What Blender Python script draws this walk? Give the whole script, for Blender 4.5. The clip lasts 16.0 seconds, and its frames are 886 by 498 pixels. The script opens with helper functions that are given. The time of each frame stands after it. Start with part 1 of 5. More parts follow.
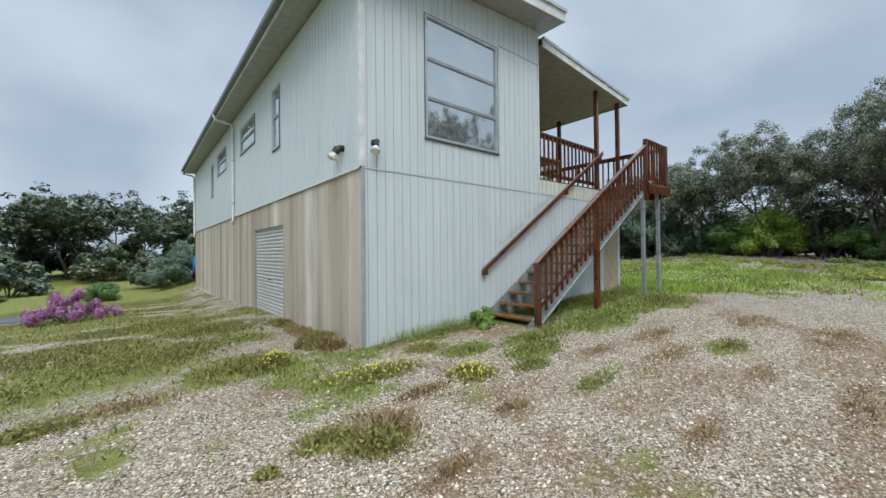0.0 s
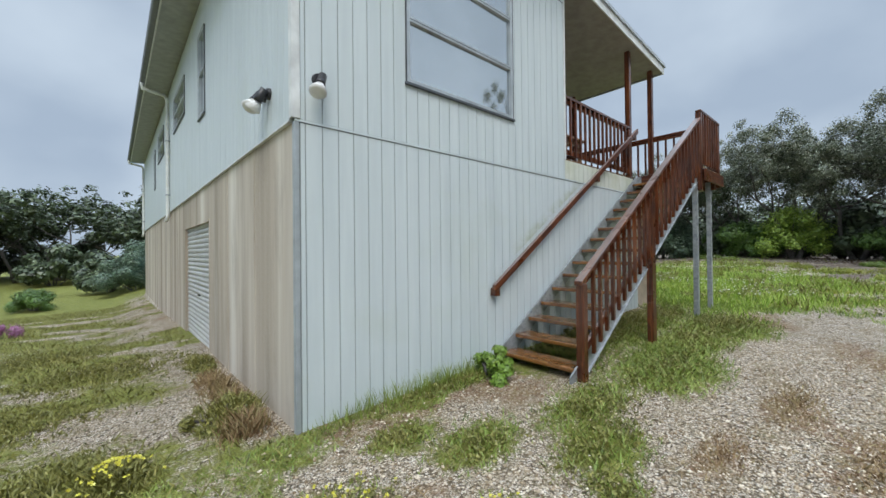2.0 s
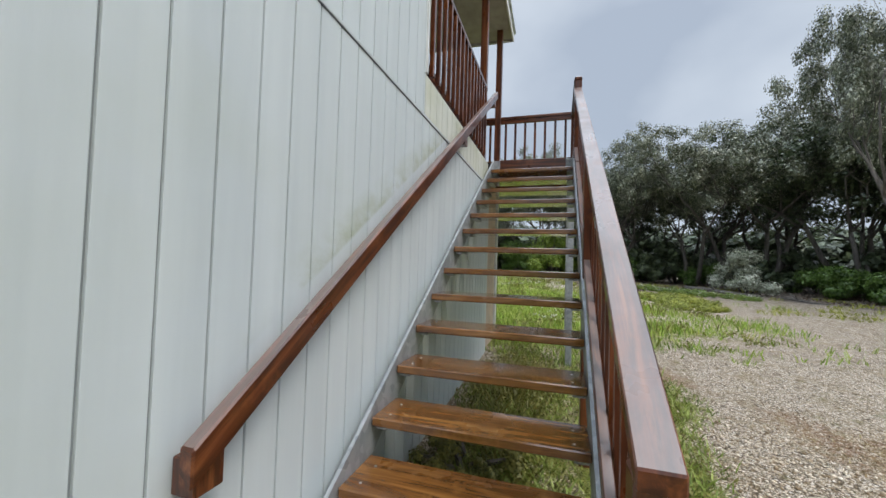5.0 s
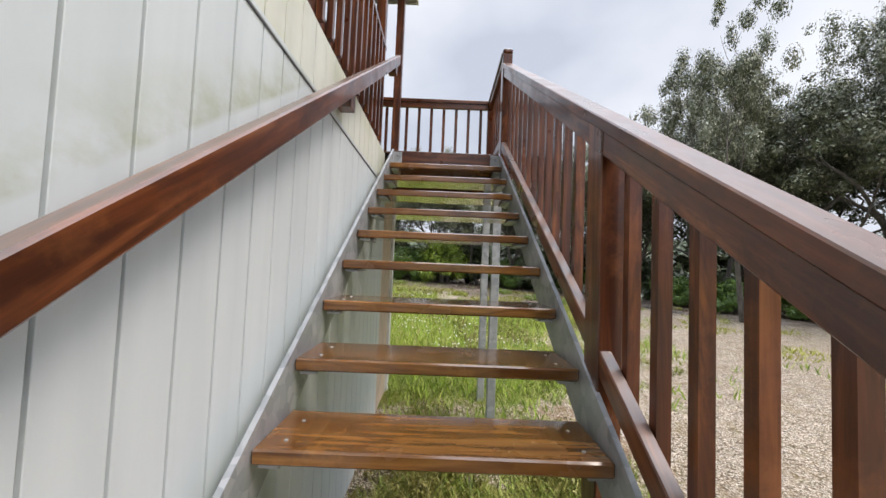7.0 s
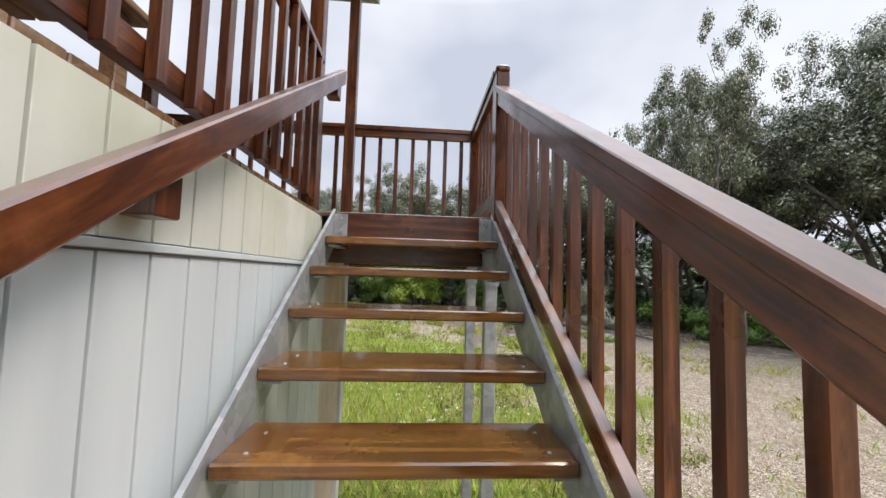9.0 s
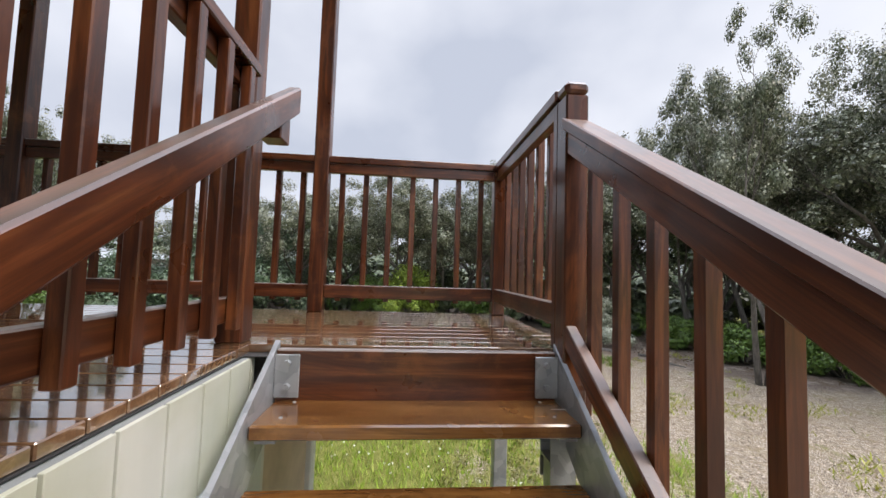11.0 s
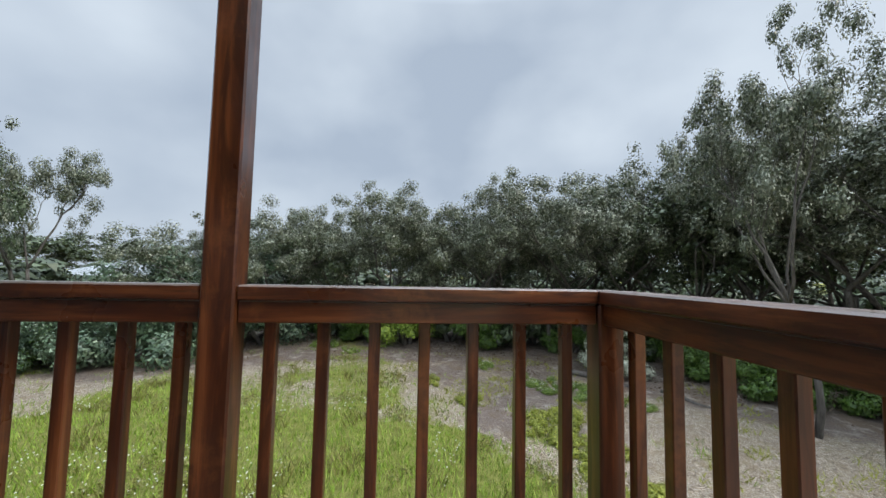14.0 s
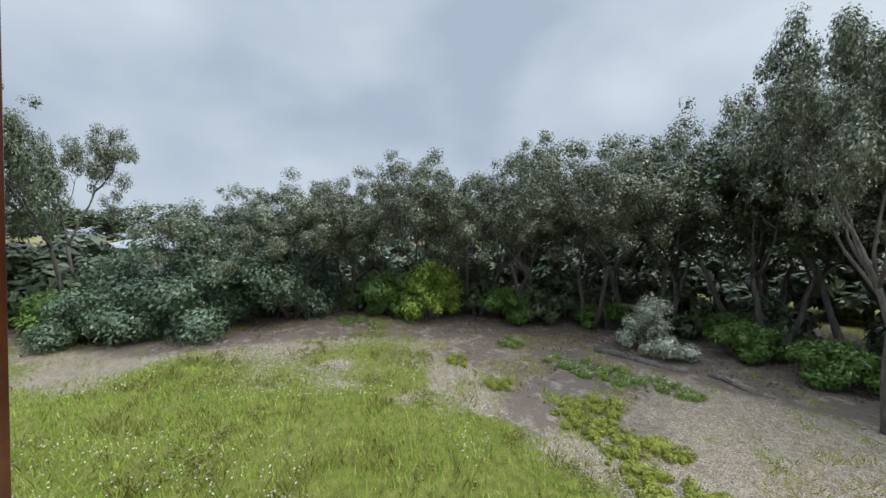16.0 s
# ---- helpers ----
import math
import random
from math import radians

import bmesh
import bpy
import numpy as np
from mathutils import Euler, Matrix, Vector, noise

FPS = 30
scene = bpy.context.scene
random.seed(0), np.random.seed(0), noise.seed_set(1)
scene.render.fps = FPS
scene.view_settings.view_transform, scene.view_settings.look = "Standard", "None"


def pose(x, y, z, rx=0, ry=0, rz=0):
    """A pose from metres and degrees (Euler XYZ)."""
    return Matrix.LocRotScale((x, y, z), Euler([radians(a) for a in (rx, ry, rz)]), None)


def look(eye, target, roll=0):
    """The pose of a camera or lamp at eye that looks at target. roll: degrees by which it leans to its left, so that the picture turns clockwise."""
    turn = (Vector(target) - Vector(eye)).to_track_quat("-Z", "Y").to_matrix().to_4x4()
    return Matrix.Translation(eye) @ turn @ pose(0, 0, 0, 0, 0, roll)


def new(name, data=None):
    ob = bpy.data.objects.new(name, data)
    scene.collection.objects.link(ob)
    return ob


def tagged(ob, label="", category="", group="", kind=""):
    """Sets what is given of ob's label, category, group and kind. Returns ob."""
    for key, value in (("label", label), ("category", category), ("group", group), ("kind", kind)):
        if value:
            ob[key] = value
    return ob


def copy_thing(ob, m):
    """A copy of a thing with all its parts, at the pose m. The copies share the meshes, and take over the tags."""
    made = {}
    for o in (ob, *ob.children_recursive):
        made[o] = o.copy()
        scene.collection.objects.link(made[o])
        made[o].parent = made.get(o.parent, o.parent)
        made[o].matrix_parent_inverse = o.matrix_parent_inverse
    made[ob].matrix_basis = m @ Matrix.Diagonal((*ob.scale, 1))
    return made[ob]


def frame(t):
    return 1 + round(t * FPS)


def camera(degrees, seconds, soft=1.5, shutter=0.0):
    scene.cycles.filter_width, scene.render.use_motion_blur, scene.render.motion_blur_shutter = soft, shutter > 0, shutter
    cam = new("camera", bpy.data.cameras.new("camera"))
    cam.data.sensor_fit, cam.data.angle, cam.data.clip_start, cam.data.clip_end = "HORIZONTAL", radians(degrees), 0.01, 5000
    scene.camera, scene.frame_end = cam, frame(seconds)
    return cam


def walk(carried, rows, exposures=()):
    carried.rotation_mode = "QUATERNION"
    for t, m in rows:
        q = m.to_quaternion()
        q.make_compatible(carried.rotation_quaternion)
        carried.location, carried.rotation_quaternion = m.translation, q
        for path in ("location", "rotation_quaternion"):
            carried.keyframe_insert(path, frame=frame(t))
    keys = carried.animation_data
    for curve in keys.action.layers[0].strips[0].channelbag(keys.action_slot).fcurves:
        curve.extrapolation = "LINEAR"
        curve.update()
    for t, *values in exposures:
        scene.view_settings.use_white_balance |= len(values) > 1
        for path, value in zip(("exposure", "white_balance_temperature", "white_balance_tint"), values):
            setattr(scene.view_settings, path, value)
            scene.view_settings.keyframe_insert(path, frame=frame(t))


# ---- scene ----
cam = camera(99.3, 16.0)
PATH = [
    (0, (0.183, -0.017, 1.532), (1.45, 1.531, 1.552), -0.6),
    (0.5, (0.538, 0.402, 1.537), (1.809, 1.946, 1.554), -0.6),
    (1, (0.841, 0.877, 1.532), (2.124, 2.412, 1.552), -0.6),
    (1.5, (1.214, 1.318, 1.576), (2.505, 2.846, 1.59), -0.6),
    (2, (1.587, 1.765, 1.668), (2.906, 3.269, 1.683), -0.6),
    (2.5, (1.995, 2.251, 1.71), (3.38, 3.693, 1.745), -0.2),
    (3, (2.447, 2.765, 1.721), (3.967, 4.065, 1.751), 0.3),
    (3.5, (2.93, 3.213, 1.72), (4.55, 4.386, 1.76), 0.6),
    (4, (3.416, 3.558, 1.723), (5.155, 4.545, 1.763), 1.2),
    (6.5, (5.612, 4.272, 1.868), (7.607, 4.37, 1.966), 2.0),
    (7, (5.888, 4.336, 2.027), (7.886, 4.334, 2.122), 2.3),
    (7.5, (6.179, 4.343, 2.192), (8.177, 4.306, 2.296), 2.0),
    (8, (6.460, 4.351, 2.388), (8.456, 4.258, 2.490), 2.3),
    (8.5, (6.762, 4.327, 2.549), (8.755, 4.218, 2.682), 2.0),
    (9, (7.031, 4.31, 2.743), (9.022, 4.175, 2.881), 1.7),
    (11.5, (8.317, 4.4, 3.564), (10.305, 4.223, 3.683), 1.8),
    (12, (8.546, 4.395, 3.705), (10.534, 4.213, 3.835), 1.6),
    (12.5, (8.771, 4.403, 3.844), (10.758, 4.215, 3.978), 1.4),
    (13, (9.002, 4.42, 3.969), (10.988, 4.223, 4.106), 1.3),
    (13.5, (9.244, 4.448, 4.098), (11.228, 4.241, 4.238), 1.2),
    (14, (9.426, 4.464, 4.203), (11.41, 4.254, 4.339), 1.1),
    (14.5, (9.634, 4.463, 4.311), (11.619, 4.255, 4.447), 1.0),
    (15, (9.826, 4.449, 4.455), (11.815, 4.278, 4.585), 1.0),
    (15.5, (10.008, 4.425, 4.515), (12.003, 4.319, 4.601), 0.7),
    (16, (10.140, 4.373, 4.562), (12.138, 4.308, 4.508), 0.5),
]
walk(cam, [(t, look(eye, target, roll)) for t, eye, target, roll in PATH],
     exposures=[(0, 0.0, 6500, 10), (2.5, 0.0, 6500, 10), (4, -0.16, 6500, 10), (6.3, 0.46, 7350, 19), (9.2, 0.48, 7350, 19), (11.3, 0.40, 7250, 20), (12.5, 0.30, 6900, 13), (13.2, 0.18, 6750, 12), (16, 0.03, 6750, 11)])

# ---- world and sun ----
SUN_ELEV, SUN_AZ = 52.0, 215.0
world = bpy.data.worlds.new("overcast_sky")
scene.world = world
world.use_nodes = True
wn, wl = world.node_tree.nodes, world.node_tree.links
wn.clear()
w_out = wn.new("ShaderNodeOutputWorld")
w_bg = wn.new("ShaderNodeBackground")
w_sky = wn.new("ShaderNodeTexSky")
w_sky.sky_type, w_sky.sun_disc = "NISHITA", False
w_sky.sun_elevation, w_sky.sun_rotation = radians(SUN_ELEV), radians(SUN_AZ)
w_sky.air_density, w_sky.dust_density, w_sky.ozone_density = 1.0, 3.0, 1.0
w_co = wn.new("ShaderNodeTexCoord")
w_map = wn.new("ShaderNodeMapping")
w_map.inputs["Scale"].default_value = (1.0, 1.0, 1.5)
w_map.inputs["Location"].default_value = (3.1, 0.4, 0.2)
w_noise = wn.new("ShaderNodeTexNoise")
w_noise.inputs["Scale"].default_value = 2.3
w_noise.inputs["Detail"].default_value = 5.0
w_noise.inputs["Roughness"].default_value = 0.42
w_ramp = wn.new("ShaderNodeValToRGB")
w_ramp.color_ramp.elements[0].position, w_ramp.color_ramp.elements[0].color = 0.36, (4.55, 5.65, 7.1, 1)
w_ramp.color_ramp.elements[1].position, w_ramp.color_ramp.elements[1].color = 0.66, (7.2, 8.45, 9.75, 1)
w_mix = wn.new("ShaderNodeMix")
w_mix.data_type = "RGBA"
w_mix.inputs["Factor"].default_value = 0.93
wl.new(w_co.outputs["Generated"], w_map.inputs["Vector"])
wl.new(w_map.outputs["Vector"], w_noise.inputs["Vector"])
wl.new(w_noise.outputs["Fac"], w_ramp.inputs["Fac"])
wl.new(w_sky.outputs["Color"], w_mix.inputs["A"])
wl.new(w_ramp.outputs["Color"], w_mix.inputs["B"])
w_sep = wn.new("ShaderNodeSeparateXYZ")
w_rise = wn.new("ShaderNodeMapRange")
w_rise.inputs["From Min"].default_value, w_rise.inputs["From Max"].default_value = 0.60, 1.0
w_rise.inputs["To Min"].default_value, w_rise.inputs["To Max"].default_value = 1.0, 5.4
w_lift = wn.new("ShaderNodeMix")
w_lift.data_type, w_lift.blend_type = "RGBA", "MULTIPLY"
w_lift.inputs["Factor"].default_value = 1.0
wl.new(w_co.outputs["Generated"], w_sep.inputs["Vector"])
wl.new(w_sep.outputs["Z"], w_rise.inputs["Value"])
wl.new(w_mix.outputs["Result"], w_lift.inputs["A"])
wl.new(w_rise.outputs["Result"], w_lift.inputs["B"])
wl.new(w_lift.outputs["Result"], w_bg.inputs["Color"])
w_bg.inputs["Strength"].default_value = 0.09
wl.new(w_bg.outputs["Background"], w_out.inputs["Surface"])

sun_data = bpy.data.lights.new("sun", "SUN")
sun_data.energy, sun_data.angle, sun_data.color = 1.6, radians(24), (1.0, 0.96, 0.9)
sun = new("sun", sun_data)
_az, _el = radians(SUN_AZ), radians(SUN_ELEV)
sun.matrix_world = look((0, 0, 30), (0 - math.sin(_az) * math.cos(_el) * 10, 0 - math.cos(_az) * math.cos(_el) * 10, 30 - math.sin(_el) * 10))


# ---- materials ----
class Nodes:
    """A small builder for one procedural material."""

    def __init__(self, name):
        self.mat = bpy.data.materials.new(name)
        self.mat.use_nodes = True
        self.tree = self.mat.node_tree
        self.bsdf = self.tree.nodes["Principled BSDF"]
        self.geo = self.tree.nodes.new("ShaderNodeTexCoord").outputs["Object"]
        self.pos = self.tree.nodes.new("ShaderNodeNewGeometry").outputs["Position"]

    def link(self, a, b):
        self.tree.links.new(a, b)

    def scaled(self, sx, sy, sz, world=True):
        n = self.tree.nodes.new("ShaderNodeMapping")
        n.inputs["Scale"].default_value = (sx, sy, sz)
        self.link(self.pos if world else self.geo, n.inputs["Vector"])
        return n.outputs["Vector"]

    def noise(self, vec, scale=1.0, detail=4.0, rough=0.55, distortion=0.0):
        n = self.tree.nodes.new("ShaderNodeTexNoise")
        n.inputs["Scale"].default_value, n.inputs["Detail"].default_value = scale, detail
        n.inputs["Roughness"].default_value, n.inputs["Distortion"].default_value = rough, distortion
        self.link(vec, n.inputs["Vector"])
        return n.outputs["Fac"]

    def voronoi(self, vec, scale, out="Distance", feature="F1"):
        n = self.tree.nodes.new("ShaderNodeTexVoronoi")
        n.feature = feature
        n.inputs["Scale"].default_value = scale
        self.link(vec, n.inputs["Vector"])
        return n.outputs[out]

    def ramp(self, fac, *stops):
        n = self.tree.nodes.new("ShaderNodeValToRGB")
        e = n.color_ramp.elements
        while len(e) < len(stops):
            e.new(0.5)
        for el, (p, c) in zip(e, stops):
            el.position = p
            el.color = (*c, 1) if len(c) == 3 else (c[0], c[0], c[0], 1)
        self.link(fac, n.inputs["Fac"])
        return n.outputs["Color"]

    def mix(self, fac, a, b, blend="MIX"):
        n = self.tree.nodes.new("ShaderNodeMix")
        n.data_type, n.blend_type = "RGBA", blend
        for key, v in (("Factor", fac), ("A", a), ("B", b)):
            sock = n.inputs[key] if key == "Factor" else [s for s in n.inputs if s.name == key and s.type == "RGBA"][0]
            if isinstance(v, (int, float)):
                sock.default_value = v
            elif isinstance(v, tuple):
                sock.default_value = (*v, 1)
            else:
                self.link(v, sock)
        return [s for s in n.outputs if s.type == "RGBA"][0]

    def math(self, op, a, b=0.5):
        n = self.tree.nodes.new("ShaderNodeMath")
        n.operation = op
        for sock, v in zip(n.inputs, (a, b)):
            if isinstance(v, (int, float)):
                sock.default_value = v
            else:
                self.link(v, sock)
        return n.outputs[0]

    def random(self):
        return self.tree.nodes.new("ShaderNodeObjectInfo").outputs["Random"]

    def island(self):
        return self.tree.nodes.new("ShaderNodeNewGeometry").outputs["Random Per Island"]

    def attr(self, name):
        n = self.tree.nodes.new("ShaderNodeAttribute")
        n.attribute_name = name
        return n.outputs["Color"]

    def split(self, col):
        n = self.tree.nodes.new("ShaderNodeSeparateColor")
        self.link(col, n.inputs["Color"])
        return n.outputs

    def bump(self, height, strength, distance=0.01):
        n = self.tree.nodes.new("ShaderNodeBump")
        n.inputs["Strength"].default_value, n.inputs["Distance"].default_value = strength, distance
        self.link(height, n.inputs["Height"])
        self.link(n.outputs["Normal"], self.bsdf.inputs["Normal"])

    def done(self, color, rough=0.6, metal=0.0, spec=0.5):
        for key, v in (("Base Color", color), ("Roughness", rough), ("Metallic", metal), ("Specular IOR Level", spec)):
            if isinstance(v, (int, float)):
                self.bsdf.inputs[key].default_value = v
            elif isinstance(v, tuple):
                self.bsdf.inputs[key].default_value = (*v, 1)
            else:
                self.link(v, self.bsdf.inputs[key])
        return self.mat


def mat_painted_board():
    """Pale grey-green paint, faintly streaked, with algae where it stays damp."""
    n = Nodes("painted_cladding")
    streak = n.noise(n.scaled(9, 9, 0.7), 1.0, 4)
    blotch = n.noise(n.scaled(0.7, 0.7, 0.9), 1.0, 5)
    base = n.ramp(streak, (0.3, (0.55, 0.615, 0.63)), (0.7, (0.63, 0.695, 0.705)))
    base = n.mix(n.math("MULTIPLY", n.random(), 0.25), base, (0.58, 0.64, 0.64))
    algae = n.ramp(blotch, (0.57, (0.0,)), (0.78, (0.22,)))
    col = n.mix(algae, base, (0.42, 0.47, 0.28))
    # green stains where the handrail drips on the wall
    ax = n.tree.nodes.new("ShaderNodeSeparateXYZ")
    n.link(n.pos, ax.inputs["Vector"])
    above = n.math("SUBTRACT", ax.outputs["Z"], n.math("MULTIPLY", ax.outputs["X"], 0.648))
    band = n.ramp(n.math("MULTIPLY", n.math("ADD", above, 2.06), 4.2), (0.0, (0.0,)), (0.08, (1.0,)), (0.85, (0.0,)))
    reach = n.ramp(n.math("SUBTRACT", ax.outputs["X"], 5.3), (0.0, (0.0,)), (0.5, (1.0,)))
    drip = n.ramp(n.noise(n.scaled(2.6, 2.6, 3.4), 1.0, 7, 0.65), (0.40, (0.0,)), (0.60, (0.75,)))
    col = n.mix(n.math("MULTIPLY", n.math("MULTIPLY", band, reach), drip), col, (0.33, 0.37, 0.22))
    n.bump(n.noise(n.scaled(60, 60, 8), 1.0, 4), 0.12, 0.004)
    return n.done(col, 0.45)


def mat_mossy_board():
    """The same paint, greener with algae."""
    n = Nodes("algae_stained_cladding")
    blotch = n.noise(n.scaled(2.2, 2.2, 3.0), 1.0, 6)
    base = n.ramp(n.noise(n.scaled(9, 9, 0.7)), (0.3, (0.60, 0.63, 0.56)), (0.7, (0.68, 0.70, 0.62)))
    col = n.mix(n.ramp(blotch, (0.42, (0.0,)), (0.74, (0.6,))), base, (0.45, 0.48, 0.30))
    n.bump(n.noise(n.scaled(60, 60, 8), 1.0, 4), 0.12, 0.004)
    return n.done(col, 0.5)


def mat_concrete():
    """Weathered tilt-up concrete with vertical rain streaks."""
    n = Nodes("weathered_concrete")
    wide = n.noise(n.scaled(2.0, 2.0, 0.05), 1.0, 3, 0.5)
    fine = n.noise(n.scaled(14, 14, 0.35), 1.0, 5, 0.6)
    grain = n.noise(n.scaled(40, 40, 40), 1.0, 4)
    col = n.ramp(wide, (0.30, (0.26, 0.21, 0.155)), (0.45, (0.44, 0.375, 0.295)), (0.58, (0.53, 0.465, 0.375)), (0.68, (0.72, 0.68, 0.60)))
    col = n.mix(n.ramp(n.noise(n.scaled(1.5, 1.5, 0.10), 1.0, 6, 0.6), (0.53, (0.0,)), (0.64, (0.55,))), col, (0.66, 0.61, 0.53))
    col = n.mix(n.ramp(n.noise(n.scaled(1.9, 1.9, 0.5), 1.0, 6, 0.65), (0.52, (0.0,)), (0.70, (0.5,))), col, (0.27, 0.22, 0.165))
    col = n.mix(n.ramp(fine, (0.45, (0.0,)), (0.75, (0.2,))), col, (0.26, 0.22, 0.175))
    col = n.mix(n.ramp(grain, (0.4, (0.0,)), (0.8, (0.2,))), col, (0.55, 0.52, 0.47))
    n.bump(grain, 0.3, 0.006)
    return n.done(col, 0.85)


def mat_decking(name, dark, mid, light, rough_low, rough_high, across="x", top_grey=0.0):
    """Oiled red-brown hardwood, wet: grain along one axis (s: along the stair's slope), worn lighter in places, greyer
    on faces that point up.
    """
    n = Nodes(name)
    if across == "s":
        turn = n.tree.nodes.new("ShaderNodeMapping")
        turn.inputs["Rotation"].default_value = (0, math.atan(0.634), 0)
        n.link(n.pos, turn.inputs["Vector"])
        n.pos = turn.outputs["Vector"]
    s = {"x": (1.5, 30, 30), "s": (1.5, 30, 30), "y": (30, 1.5, 30), "z": (30, 30, 1.5)}[across]
    k = {"x": (0.9, 7, 7), "s": (0.9, 7, 7), "y": (7, 0.9, 7), "z": (7, 7, 0.9)}[across]
    grain = n.noise(n.scaled(*s), 1.0, 6, 0.6, 0.5)
    figure = n.noise(n.scaled(*k), 1.0, 7, 0.66, 3.2)
    wear = n.noise(n.scaled(3.3, 3.3, 3.3), 1.0, 6, 0.7)
    col = n.ramp(grain, (0.30, dark), (0.52, mid), (0.76, light))
    col = n.mix(n.ramp(figure, (0.45, (0.0,)), (0.60, (0.82,))), col, dark)
    col = n.mix(n.math("MULTIPLY", n.random(), 0.35), col, dark)
    col = n.mix(n.ramp(wear, (0.56, (0.0,)), (0.74, (0.55,))), col, light)
    if top_grey:
        up = n.tree.nodes.new("ShaderNodeSeparateXYZ")
        n.link(n.tree.nodes.new("ShaderNodeNewGeometry").outputs["Normal"], up.inputs["Vector"])
        upward = n.math("MULTIPLY", n.ramp(up.outputs["Z"], (0.55, (0.0,)), (0.75, (1.0,))), n.ramp(wear, (0.25, (top_grey,)), (0.75, (top_grey * 0.55,))))
        col = n.mix(upward, col, (0.50, 0.49, 0.47))
    n.bump(grain, 0.12, 0.004)
    rough = n.ramp(n.noise(n.scaled(3.1, 3.1, 3.1), 1.0, 4), (0.35, (rough_low,)), (0.7, (rough_high,)))
    return n.done(col, rough)


def wet_film(mat, rough=0.03, ior=1.75):
    """A film of rain water over a surface."""
    bs = mat.node_tree.nodes["Principled BSDF"]
    bs.inputs["Coat Weight"].default_value, bs.inputs["Coat Roughness"].default_value, bs.inputs["Coat IOR"].default_value = 1.0, rough, ior
    return mat


def mat_galvanised():
    n = Nodes("galvanised_steel")
    sp = n.voronoi(n.scaled(22, 22, 22), 1.0, "Color")
    v = n.split(sp)[0]
    blot = n.noise(n.scaled(5, 5, 5), 1.0, 5)
    col = n.ramp(v, (0.0, (0.30, 0.33, 0.35)), (1.0, (0.46, 0.49, 0.51)))
    col = n.mix(n.ramp(blot, (0.5, (0.0,)), (0.75, (0.5,))), col, (0.60, 0.62, 0.62))
    return n.done(col, 0.48, 0.55)


def mat_plain(name, color, rough=0.5, metal=0.0, vary=0.12, scale=6.0, bump=0.05):
    n = Nodes(name)
    f = n.noise(n.scaled(scale, scale, scale), 1.0, 5)
    dark = tuple(c * (1 - vary * 1.5) for c in color)
    lite = tuple(min(1, c * (1 + vary)) for c in color)
    if bump:
        n.bump(n.noise(n.scaled(scale * 9, scale * 9, scale * 9), 1.0, 3), bump, 0.003)
    return n.done(n.ramp(f, (0.3, dark), (0.7, lite)), rough, metal)


def mat_glass():
    """Sun-filmed window glass: mostly a mirror of the sky, over a dark room."""
    n = Nodes("window_glass")
    n.bump(n.noise(n.scaled(1.4, 1.4, 1.4), 1.0, 2), 0.03, 0.01)
    f = n.noise(n.scaled(0.8, 0.8, 0.8), 1.0, 3)
    return n.done(n.ramp(f, (0.3, (0.50, 0.54, 0.56)), (0.7, (0.58, 0.62, 0.64))), 0.02, 0.85)


